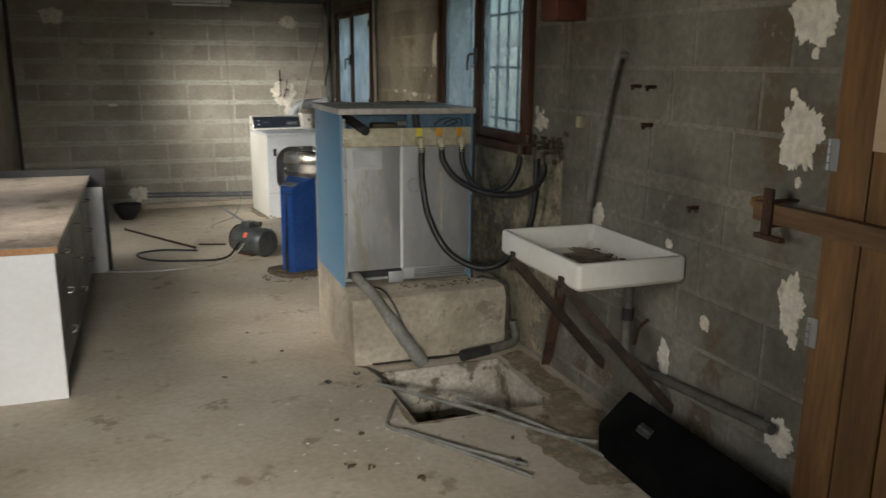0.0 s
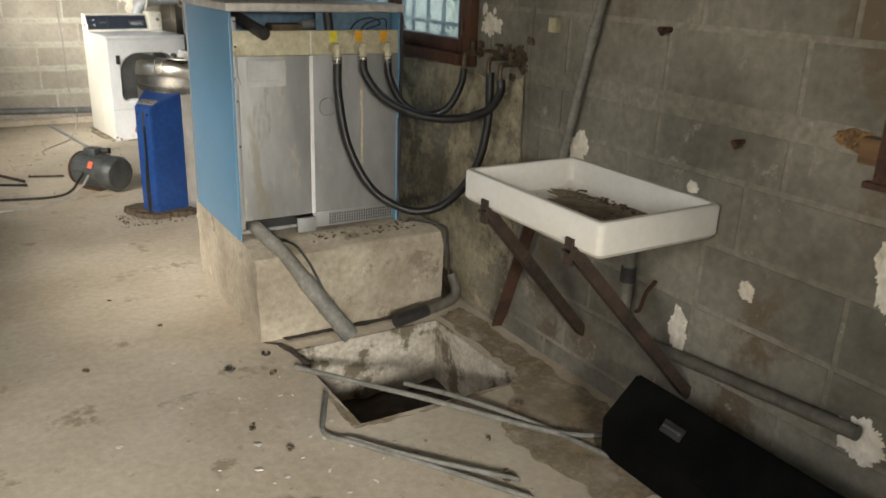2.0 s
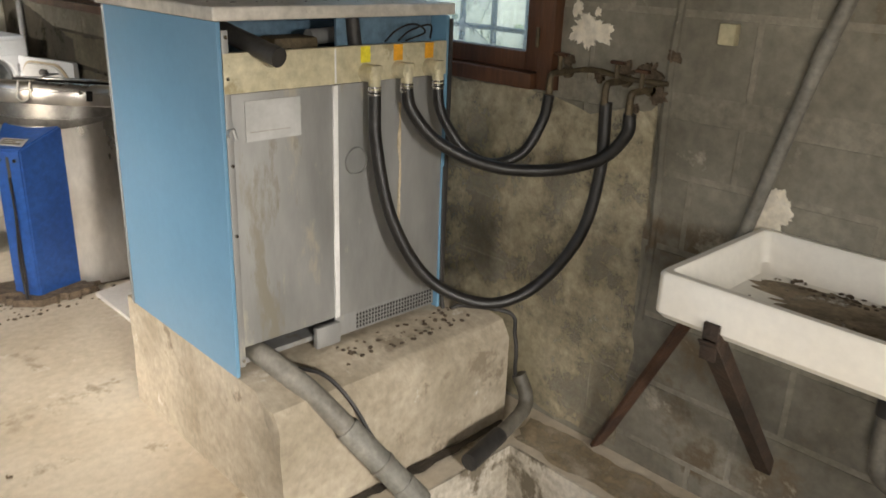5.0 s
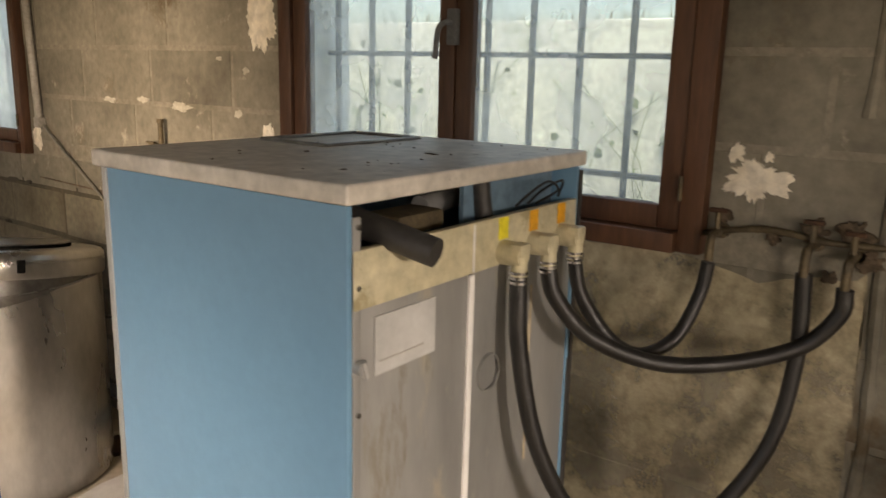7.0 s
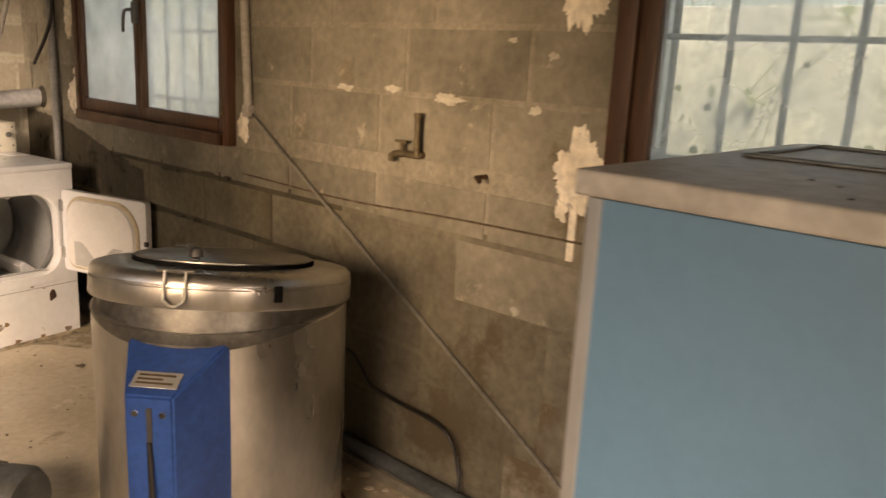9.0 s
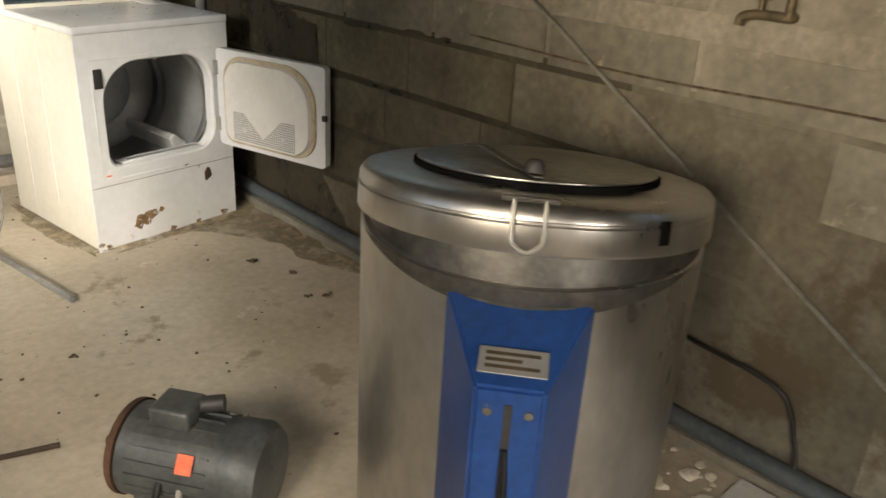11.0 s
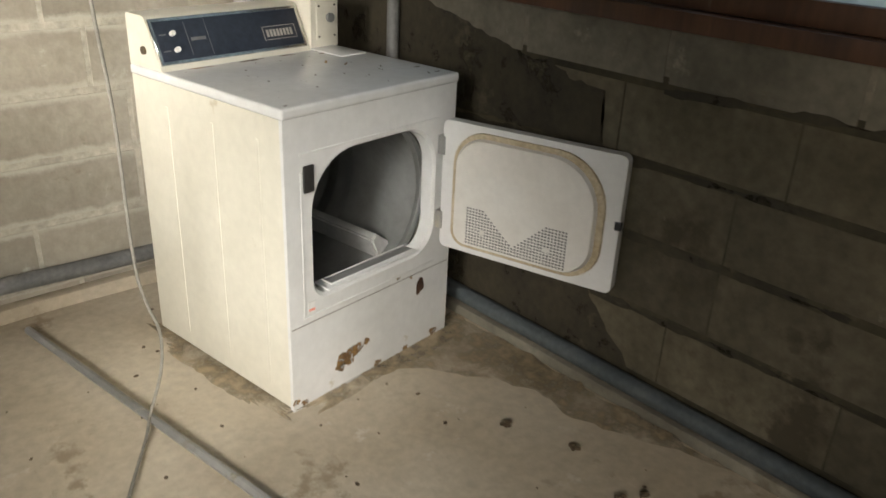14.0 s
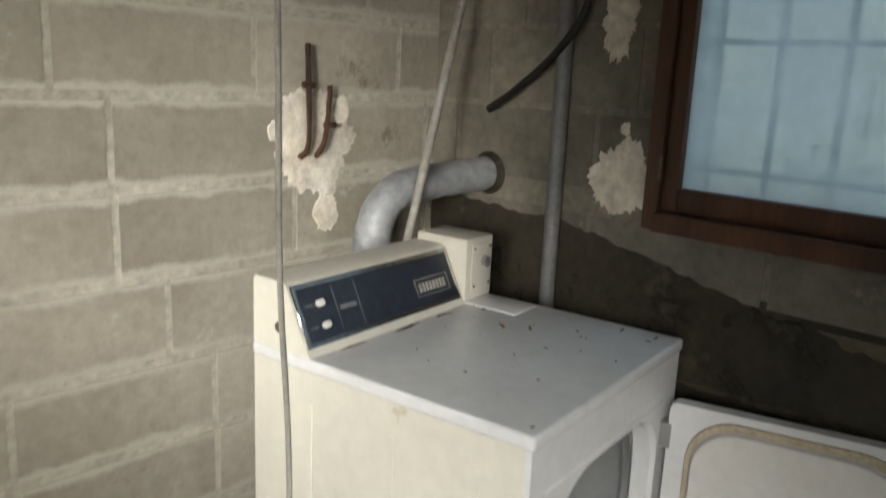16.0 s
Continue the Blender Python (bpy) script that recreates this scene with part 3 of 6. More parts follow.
# ---- windows and outside ----
def build_window(name, y0, y1, z0, z1, mull, label, fw=0.06, sw=0.058):
    """A two-leaf timber window in the east wall, with iron bars outside; the sashes meet at mull."""
    w = thing(name, pose(0, (y0 + y1) / 2, z0), label, "window", kind="structure")
    o = Vector((0, (y0 + y1) / 2, z0))

    def add(nm, bm, m, parent=w, **k):
        bmesh.ops.translate(bm, vec=-o, verts=bm.verts)
        return part(nm, bm, m, parent, **k)
    fx0, fx1 = 0.0, 0.075
    bm = bmesh.new()
    box(bm, fx0, fx1, y0, y0 + fw, z0, z1, 0.006)
    box(bm, fx0, fx1, y1 - fw, y1, z0, z1, 0.006)
    box(bm, fx0, fx1, y0 + fw, y1 - fw, z1 - fw, z1, 0.006)
    add("window_frame", bm, M_WOODFRAME)
    add("window_sill", B(fx0 - 0.025, fx1, y0 + fw, y1 - fw, z0, z0 + 0.05, 0.006), M_WOODFRAME)
    for a, b in ((y0 + fw + 0.002, mull - 0.002), (mull + 0.002, y1 - fw - 0.002)):
        bm = bmesh.new()
        s0, s1 = z0 + 0.052, z1 - fw - 0.002
        box(bm, 0.012, 0.06, a, a + sw, s0, s1, 0.007)
        box(bm, 0.012, 0.06, b - sw, b, s0, s1, 0.007)
        box(bm, 0.012, 0.06, a + sw, b - sw, s0, s0 + 0.06, 0.007)
        box(bm, 0.012, 0.06, a + sw, b - sw, s1 - 0.06, s1, 0.007)
        sash = add("sash", bm, M_WOODFRAME)
        g = add("pane", B(0.033, 0.037, a + sw - 0.006, b - sw + 0.006, s0 + 0.054, s1 - 0.054), M_GLASS if name == "window_1" else M_GLASS_HAZY, sash)
        g.visible_shadow = False
        for hz in (z0 + 0.16, z1 - 0.2):
            edge = y0 + fw if a < mull - 0.1 else y1 - fw
            add("hinge", T([(-0.004, edge, hz - 0.03), (-0.004, edge, hz + 0.03)], 0.006, 8), M_BRASS, sash, label="small brass hinge")
    bm = B(-0.012, 0.012, mull - 0.016, mull + 0.016, z0 + 0.5, z0 + 0.6, 0.004)
    tube(bm, smooth_path([(-0.01, mull, z0 + 0.56), (-0.04, mull, z0 + 0.56), (-0.045, mull + 0.02, z0 + 0.54), (-0.045, mull + 0.03, z0 + 0.46)], 5), 0.008, 8)
    add("window_handle", bm, M_PVC, label="dull grey window handle")
    bars = thing("window_bars", pose(0.25, (y0 + y1) / 2, z0), "grey iron security bars outside the window", "window bars", group="iron window bars")
    ob = Vector((0.25, (y0 + y1) / 2, z0))
    n = int((y1 - y0) / 0.162)
    for k in range(n + 1):
        y = y1 - 0.045 - k * 0.162
        if y > y0 + 0.02:
            bm = T([(0.25, y, z0 + 0.002), (0.25, y, z1 - 0.002)], 0.011, 8)
            bmesh.ops.translate(bm, vec=-ob, verts=bm.verts)
            part("bar", bm, M_IRON, bars)
    for z in (z0 + 0.145, z0 + 0.48, z0 + 0.82):
        bm = B(0.236, 0.264, y0 + 0.001, y1 - 0.001, z - 0.008, z + 0.008, 0.002)
        bmesh.ops.translate(bm, vec=-ob, verts=bm.verts)
        part("cross_bar", bm, M_IRON, bars)
    for bm, nm in ((B(0.08, 0.36, y0, y1, z0 - 0.03, z0 + 0.006), "outer_sill"), (B(0.08, 0.345, y0 - 0.01, y0 + 0.007, z0 + 0.007, z1 - 0.008), "reveal"),
                   (B(0.08, 0.345, y1 - 0.007, y1 + 0.01, z0 + 0.007, z1 - 0.008), "reveal"), (B(0.08, 0.345, y0, y1, z1 - 0.007, z1 + 0.01), "reveal")):
        add(nm, bm, M_REVEAL, smooth=False)


build_window("window_1", *WIN_B[:2], *WIN_B[2:], 5.597, "dark brown timber window with two dusty sashes")
build_window("window_2", *WIN_A[:2], *WIN_A[2:], 8.94, "brown timber window with two dusty sashes and a metal handle", 0.042, 0.044)


def build_outside():
    bm = bmesh.new()
    bmesh.ops.create_grid(bm, x_segments=2, y_segments=2, size=400)
    bmesh.ops.translate(bm, vec=(0, 0, -0.55), verts=bm.verts)
    tagged(part("ground", bm, M_GROUND), "brown leaf-strewn garden ground", "ground", kind="structure")
    bm = bmesh.new()
    box(bm, 1.5, 1.75, -3, 16, -0.55, 1.82, 0.02)
    tagged(part("garden_wall", bm, M_OUTWALL), "pale algae-stained garden retaining wall", "garden wall", kind="structure")
    bm = bmesh.new()
    bmesh.ops.create_grid(bm, x_segments=30, y_segments=40, size=0.5)
    for v in bm.verts:
        x, y = 1.7 + (v.co.x + 0.5) * 9, 6.5 + v.co.y * 26
        v.co = Vector((x, y, 1.79 + (x - 1.7) * 0.012 + 0.02 * noise.noise(Vector((x * 2, y * 2, 0)))))
    tagged(part("bank", bm, M_GROUND), "brown grassy bank behind the garden wall", "bank", kind="structure")
    bm = bmesh.new()
    rg = random.Random(8)
    for _ in range(2600):
        x, y = rg.uniform(1.62, 2.6), rg.uniform(2.0, 15.0)
        h, l = rg.uniform(0.03, 0.13), rg.uniform(-0.05, 0.05)
        z = 1.79
        vs = [bm.verts.new(v) for v in ((x, y - 0.004, z), (x, y + 0.004, z), (x + l * 0.4, y + l, z + h))]
        bm.faces.new(vs)
    tagged(part("bank_grass", bm, M_GRASS, smooth=False), "dry brown-green grass along the wall top", "grass", kind="stuff")
    rnd = random.Random(4)
    for c, (y, z) in enumerate(((5.2, 1.15), (5.75, 1.1), (6.6, 1.2), (7.3, 1.3), (8.6, 1.35), (9.5, 1.3), (10.5, 1.2), (4.4, 1.4))):
        bm = bmesh.new()
        for _ in range(34):
            yy, zz = rnd.gauss(y, 0.2), rnd.gauss(z, 0.26)
            s = rnd.uniform(0.012, 0.03)
            q = Matrix.Translation((1.5 - rnd.uniform(0.01, 0.06), yy, zz)) @ Euler((rnd.uniform(-0.6, 0.6), rnd.uniform(-0.6, 0.6), rnd.uniform(0, 6))).to_matrix().to_4x4()
            vs = [bm.verts.new(q @ Vector((0.004 * math.cos(3 * a), s * math.cos(a) * (1 + 0.25 * math.cos(3 * a)), s * math.sin(a)))) for a in (k * math.pi / 3 for k in range(6))]
            bm.faces.new(vs)
        for _ in range(4):
            tube(bm, smooth_path([(1.49, y + rnd.uniform(-0.3, 0.3), z - 0.5), (1.485, y + rnd.uniform(-0.2, 0.2), z), (1.49, y + rnd.uniform(-0.4, 0.4), z + 0.45)], 5), 0.002, 5)
        tagged(part("ivy", bm, M_LEAF), "thin green ivy climbing the pale wall", "ivy", group="ivy on the garden wall", kind="stuff")


build_outside()


# ---- window wall: pipes, taps, patches ----
def simple(name, bm, m, label, category, group="", kind="", smooth=True):
    return tagged(part(name, bm, m, smooth=smooth), label, category, group, kind)


def wall_m(y, z, x=WX):
    """A frame on the east wall: local x runs along the wall towards the entrance, local y up, local z into the room."""
    return Matrix(((0, 0, -1, x), (-1, 0, 0, y), (0, 1, 0, z), (0, 0, 0, 1)))


def far_m(x, z):
    return Matrix(((1, 0, 0, x), (0, 0, -1, FY), (0, 1, 0, z), (0, 0, 0, 1)))


def patch(m, r, seed, squash=1.0, jag=0.5, second=None, paint=M_PLASTER):
    bm = blob(bmesh.new(), m, r, 0.0035, 128, jag * 1.1, 1.9, seed, squash)
    simple("plaster_patch", bm, paint, "ragged pale plaster patch on the block wall", "plaster patch", "plaster patches")
    for k, (dx, dy, q) in enumerate(second or ()):
        bm = blob(bmesh.new(), m @ Matrix.Translation((dx, dy, 0.0012 + 0.0007 * k)), q * 0.8, 0.004, 48, jag * 1.1, 2.0, seed + 5 + dx, 1.3)
        simple("plaster_patch", bm, paint, "small ragged pale plaster fleck on the block wall", "plaster patch", "plaster patches")


patch(wall_m(2.855, 1.42), 0.088, 1.3, 1.3, 0.5, ((-0.05, 0.14, 0.02), (0.01, -0.15, 0.018), (-0.07, 0.08, 0.016)))
patch(wall_m(2.86, 1.82), 0.095, 3.1, 1.15, 0.5, ((0.03, -0.13, 0.02),))
patch(wall_m(2.82, 0.85), 0.06, 6.4, 1.75, 0.5, ((0.03, -0.12, 0.03), (-0.05, 0.03, 0.014)))
patch(wall_m(2.80, 0.36), 0.07, 7.7, 1.0, 0.5)
patch(wall_m(4.09, 0.93), 0.055, 9.4, 1.15)
patch(wall_m(3.52, 0.915), 0.026, 2.4, 0.8)
patch(wall_m(3.25, 0.645), 0.028, 12.4, 1.2)
patch(wall_m(3.495, 0.41), 0.05, 15.4, 1.5)
patch(wall_m(4.735, 1.345), 0.055, 21.4, 0.9, 0.9, ((-0.045, 0.06, 0.022), (0.03, 0.055, 0.012)))
patch(wall_m(6.47, 1.74), 0.075, 24.0, 1.7, 0.6)
patch(wall_m(6.44, 1.24), 0.085, 28.3, 1.2, 0.6, ((-0.04, -0.12, 0.03),))
patch(wall_m(9.725, 1.245), 0.095, 33.0, 1.0, 0.5, ((0.0, 0.13, 0.018),))
patch(wall_m(9.77, 1.66), 0.05, 36.0, 2.3, 0.6)
patch(wall_m(8.10, 1.22), 0.04, 38.0, 1.6, 0.6)
patch(far_m(-0.445, 1.295), 0.128, 41.0, 1.0, 0.4, ((0.045, -0.205, 0.055), (-0.13, 0.03, 0.03), (0.09, 0.09, 0.04)))
patch(far_m(-2.13, 0.16), 0.10, 44.0, 0.8, 0.5)
patch(far_m(-2.87, 2.10), 0.11, 47.0, 0.8, 0.5)
patch(far_m(-0.37, 2.11), 0.10, 50.0, 0.7, 0.5)
patch(far_m(-2.33, 1.17), 0.05, 52.0, 0.4, 0.5)
for y, z, r, sq, sd in ((7.45, 1.42, 0.055, 0.25, 60), (7.2, 1.43, 0.05, 0.3, 61), (6.95, 1.41, 0.07, 0.3, 62), (6.6, 1.4, 0.03, 0.6, 63), (6.55, 1.56, 0.02, 0.8, 64), (6.7, 1.6, 0.02, 0.5, 65), (6.62, 0.78, 0.022, 0.8, 66)):
    patch(wall_m(y, z), r * 0.8, sd, sq, 0.8, None, M_MORTAR)

simple("plaster_strip", B(WX - 0.006, WX + 0.001, 6.425, 6.45, 0.98, 1.17, 0.002), M_PLASTER, "narrow pale plaster strip on the wall", "plaster strip")


def pvc_pipe():
    p = thing("waste_pipe", pose(0, 4.2, 0.85), "slanting grey plastic waste pipe on the block wall", "pipe")
    o = Vector((0, 4.2, 0.85))
    path = smooth_path([(WX - 0.001, 3.925, 1.69), (0.01, 3.925, 1.69), (-0.005, 3.935, 1.655), (-0.005, 4.025, 1.34), (-0.005, 4.135, 0.88), (-0.005, 4.19, 0.65)], 6)
    part("pipe_run", T([q - o for q in path], 0.018, 14), M_PIPE_WALL, p)
    part("collar", T([Vector((-0.005, 4.013, 1.385)) - o, Vector((-0.005, 4.030, 1.325)) - o], 0.021, 14), M_PIPE_WALL, p)
    p2 = thing("sink_drain", pose(0, 3.84, 0.5), "dark plastic sink drain along the wall foot", "pipe")
    o = Vector((0, 3.84, 0.5))
    part("drain_stub", T([q - o for q in smooth_path([(-0.02, 3.70, 0.775), (-0.02, 3.70, 0.58), (-0.02, 3.695, 0.40), (-0.015, 3.66, 0.345), (-0.005, 3.56, 0.335), (-0.0, 3.40, 0.345), (-0.0, 2.80, 0.40)], 6)], 0.022, 12), M_PIPE_DARK, p2)
    part("collar", T([Vector((-0.02, 3.70, 0.585)) - o, Vector((-0.02, 3.70, 0.53)) - o], 0.028, 12), M_BLACK, p2)
    part("hook", T([q - o for q in smooth_path([(0.03, 3.615, 0.55), (-0.02, 3.605, 0.52), (-0.02, 3.625, 0.45), (-0.01, 3.65, 0.43)], 5)], 0.007, 8), M_RUST, p2)


pvc_pipe()
simple("wall_foot_pipe", T([(0.008, FY - 0.1, 0.075), (0.008, 8.0, 0.066), (0.008, 6.2, 0.06)], 0.029, 14), M_PIPE_BLUE, "blue-grey pipe lying along the wall foot", "pipe", kind="")
simple("wall_footing", B(-0.018, WX + 0.006, 6.0, FY + 0.006, -0.02, 0.034, 0.012), M_BLOCK_DIRTY_DIM, "low rough concrete footing along the wall", "footing", kind="structure")
simple("far_wall_pipe", T([(-2.05, FY - 0.025, 0.15), (-1.0, FY - 0.025, 0.12), (-0.1, FY - 0.025, 0.10)], 0.03, 12), M_PVC, "grey pipe running along the far wall foot", "pipe")
simple("far_footing", B(LX + 0.01, -0.11, FY - 0.05, FY + 0.006, -0.02, 0.05, 0.012), M_FLOOR, "low rough concrete footing along the far wall", "footing", kind="structure")
simple("corner_pipe", T([(0.005, 9.915, 0.0), (0.005, 9.915, 1.2), (0.005, 9.92, CZ)], 0.022, 14), M_PVC, "vertical grey plastic pipe in the corner", "pipe")
simple("conduit", T([(0.02, 8.07, CZ), (0.02, 8.07, 1.9), (0.02, 8.035, 1.29)], 0.018, 10), M_CABLE, "thin pale conduit beside the window", "conduit")
simple("wall_cable", T(smooth_path([(0.03, 8.035, 1.29), (0.026, 7.9, 1.203), (0.026, 7.4, 0.894), (0.026, 6.9, 0.588), (0.026, 6.38, 0.268), (0.026, 6.2, 0.15)], 8), 0.0065, 8), M_PVC_DIRTY, "slanting cable fixed to the block wall", "cable")
simple("cable_box", B(0.0, WX, 8.015, 8.055, 1.265, 1.315, 0.006), M_CABLE, "small beige cable box on the wall", "cable box")
# thin tube drawn in place of a dark wall joint
simple("wall_crack_cord", T(smooth_path([(0.036, 8.1, 1.02), (0.034, 7.45, 1.01), (0.034, 6.9, 1.03), (0.034, 6.4, 1.04)], 6), 0.004, 6), M_DEBRIS, "thin dark tube standing in for a wall joint line", "cord")
simple("junction_box", B(0.012, WX, 4.258, 4.305, 1.345, 1.40, 0.006), M_BEIGE, "small dirty yellowed wall junction box", "junction box")
simple("pipe_chase", T(smooth_path([(0.042, 4.42, 2.3), (0.042, 4.43, 1.6), (0.044, 4.445, 1.2), (0.043, 4.43, 0.8), (0.046, 4.44, 0.5)], 5), 0.016, 8, rough=0.5), M_BLOCK_DIRTY_DIM, "mortared-in pipe rib on the wall", "pipe rib", kind="structure")
simple("pipe_chase", T(smooth_path([(0.042, 4.5, 2.3), (0.042, 4.5, 1.8), (0.046, 4.51, 1.5)], 5), 0.014, 8, rough=0.5), M_BLOCK_DIRTY_DIM, "mortared-in pipe rib on the wall", "pipe rib", kind="structure")


def tap(name, y, z, label, out=0.07):
    t = thing(name, pose(WX, y, z), label, "tap", group="wall taps")
    part("spout", T(smooth_path([(0.02, 0, 0), (-out, 0, 0), (-out - 0.02, 0, -0.012), (-out - 0.022, 0, -0.06)], 5), 0.0105, 10, rough=0.15), M_BRASS, t)
    part("stem", T([(-out * 0.7, 0, 0), (-out * 0.7, 0, 0.05)], 0.007, 8), M_BRASS, t)
    part("tap_handle", B(-out * 0.7 - 0.008, -out * 0.7 + 0.008, -0.022, 0.022, 0.05, 0.060, 0.003), M_RUST, t)
    part("flange", T([(0.006, 0, 0), (-0.012, 0, 0)], 0.019, 12), M_BRASS, t)
    return t


tap("washer_tap", 4.795, 1.215, "corroded brass wall tap with a hose")
tap("washer_tap", 4.580, 1.215, "corroded brass wall tap with a hose", 0.085)
tap("washer_tap", 4.495, 1.20, "corroded brass wall tap with a hose", 0.085)
simple("tap_manifold", T(smooth_path([(0.02, 4.855, 1.2), (0.01, 4.695, 1.235), (0.005, 4.555, 1.225), (0.02, 4.435, 1.225)], 5), 0.008, 10, rough=0.35), M_BRASS, "crusted brass supply pipe between the taps", "pipe")


crust = bmesh.new()
for y, z, r, q in ((4.505, 1.25, 0.035, 1), (4.465, 1.19, 0.028, 2), (4.585, 1.235, 0.03, 3), (4.435, 1.30, 0.018, 4), (4.675, 1.215, 0.02, 5), (4.795, 1.25, 0.02, 6), (4.545, 1.14, 0.016, 7)):
    blob(crust, wall_m(y, z), r, 0.012, 24, 0.9, 2.4, q * 3.1, 0.9)
simple("tap_corrosion", crust, M_DEBRIS, "dark corrosion crust round the wall taps", "corrosion", kind="stuff")


def bib_tap():
    t = thing("bib_tap", pose(WX, 7.05, 1.22), "old brass bib tap on a short upright pipe", "tap")
    part("riser", T([(-0.03, 0, 0.0), (-0.03, 0, 0.13)], 0.011, 10), M_BRASS, t)
    part("cap", T([(-0.03, 0, 0.125), (-0.03, 0, 0.14)], 0.015, 10), M_BRASS, t)
    part("spout", T(smooth_path([(0.01, 0, 0), (-0.03, 0, 0), (-0.03, 0.07, 0.0), (-0.035, 0.11, -0.01), (-0.035, 0.115, -0.03)], 5), 0.012, 10), M_BRASS, t)
    part("tap_handle", B(-0.037, -0.023, 0.045, 0.10, 0.035, 0.045, 0.003), M_BRASS, t)
    part("stem", T([(-0.03, 0.07, 0.0), (-0.03, 0.07, 0.037)], 0.008, 8), M_BRASS, t)


bib_tap()
for y, z, s in ((3.80, 1.56, 0.016), (3.69, 1.56, 0.016), (6.77, 1.185, 0.014), (3.70, 1.40, 0.02), (3.35, 1.10, 0.016)):
    simple("pipe_stub", T([(WX + 0.01, y, z), (WX - 0.05, y, z), (WX - 0.055, y - 0.02, z - 0.01)], s * 0.5, 8, rough=0.2), M_RUST, "short rusty pipe stub in the wall", "pipe stub", "pipe stubs")


def stain(name, outline, place, m, label, step=0.02, jag=0.018, category="damp stain", group="damp stains"):
    """A thin uneven damp stain with the given outline, laid on a wall or floor by place(a, b)."""
    pts = []
    n = len(outline)
    for k in range(n):
        p, q = Vector(outline[k]), Vector(outline[(k + 1) % n])
        c = max(1, int((q - p).length / step))
        for i in range(c):
            r = p.lerp(q, i / c)
            d = (q - p).normalized()
            o = jag * noise.noise(Vector((r.x * 9, r.y * 9, 2))) + 0.6 * jag * noise.noise(Vector((r.x * 31, r.y * 31, 5)))
            pts.append(r + Vector((-d.y, d.x)) * o)
    bm = bmesh.new()
    bm.faces.new([bm.verts.new(place(p.x, p.y)) for p in pts])
    bmesh.ops.triangulate(bm, faces=bm.faces)
    simple(name, bm, m, label, category, group)


def on_wall(y, z):
    return (WX - 0.0032, y, z)


stain("damp_stain", [(10.42, 1.12), (9.9, 1.10), (9.5, 1.02), (9.27, 0.965), (9.2, 0.975), (9.1, 0.93), (8.99, 0.925), (8.975, 0.755), (10.42, 0.73)], on_wall, M_DAMP, "dark damp stain on the block wall beside the dryer")
stain("damp_stain", [(10.42, 0.725), (9.12, 0.74), (9.02, 0.55), (8.95, 0.28), (8.72, 0.05), (10.42, 0.045)], lambda y, z: (WX - 0.0026, y, z), M_DAMP, "dark damp stain on the lower block wall")
for y0, y1, z, h in ((8.3, 8.98, 0.752, 0.03), (8.2, 9.1, 0.53, 0.035), (8.1, 8.95, 0.305, 0.03)):
    stain("damp_stain", [(y0, z - 0.004), (y1, z - h * 0.5), (y1, z + h * 0.3), ((y0 + y1) / 2, z + h * 0.2), (y0, z + 0.004)], on_wall, M_DAMP, "dark damp streak along a wall joint", 0.02, 0.012)
stain("damp_stain", [(8.8, 0.955), (8.8, 0.968), (8.5, 0.985), (8.2, 0.992), (8.2, 0.978), (8.5, 0.965)], on_wall, M_DAMP, "dark damp streak under the window", 0.02, 0.014)
# brown dirt, drawn large to darken the dim floor on the right as well
stain("damp_stain", [(-0.02, 4.78), (-0.02, 3.2), (-0.42, 3.28), (-0.5, 3.75), (-0.28, 4.0), (-0.165, 4.08), (-0.165, 4.74)], lambda x, y: (x, y, 0.0068), M_DAMPFLOOR, "brown dirt beside the pit, also painted to darken the dim side", 0.03, 0.04)
stain("damp_stain", [(-0.03, 8.35), (-0.03, 9.5), (-0.5, 9.36), (-0.36, 9.26), (-0.2, 9.05), (-0.16, 8.7), (-0.08, 8.5)], lambda x, y: (x, y, 0.0075), M_DAMPFLOOR, "brown damp stain on the floor by the dryer", 0.03, 0.03)
stain("limewash_patch", [(4.46, 1.16), (4.47, 0.75), (4.45, 0.32), (4.47, 0.02), (5.75, 0.02), (5.75, 1.12), (4.9, 1.14), (4.7, 1.10)], lambda y, z: (WX - 0.0022, y, z), M_SKIM, "yellowed limewash skim on the blocks under the taps", 0.03, 0.016, "limewash patch", "")


def floor_at(x, y):
    return (x, y, 0.0065)


stain("floor_crack", [(-1.0, 4.835), (-0.93, 4.80), (-0.905, 4.72), (-0.895, 4.56), (-0.92, 4.56), (-0.93, 4.70), (-0.95, 4.79)], floor_at, M_SILT, "dark open crack between floor and pit", 0.012, 0.012)
# thin dark line laid flat along the plinth foot
stain("floor_crack", [(-0.91, 4.842), (-0.12, 4.842), (-0.12, 4.815), (-0.5, 4.80), (-0.9, 4.81)], floor_at, M_SILT, "dark line along the plinth foot", 0.02, 0.014)
stain("floor_crack", [(-0.93, 4.35), (-0.90, 4.05), (-0.70, 4.03), (-0.2, 4.045), (-0.2, 4.035), (-0.72, 4.01), (-0.94, 4.03)], floor_at, M_DAMPFLOOR, "dirty broken rim of the pit", 0.015, 0.015)
simple("floor_stain", blob(bmesh.new(), pose(-0.47, 9.365, 0.0045, 0, 0, 7), 0.37, 0.002, 90, 0.7, 2.2, 23.0, 0.14), M_DAMPFLOOR, "brown dirt line along the dryer base", "damp stain", "damp stains")
simple("floor_stain", blob(bmesh.new(), pose(-0.88, 9.67, 0.0045, 0, 0, 97), 0.36, 0.002, 90, 0.7, 2.2, 17.0, 0.14), M_DAMPFLOOR, "brown dirt line along the dryer side", "damp stain", "damp stains")
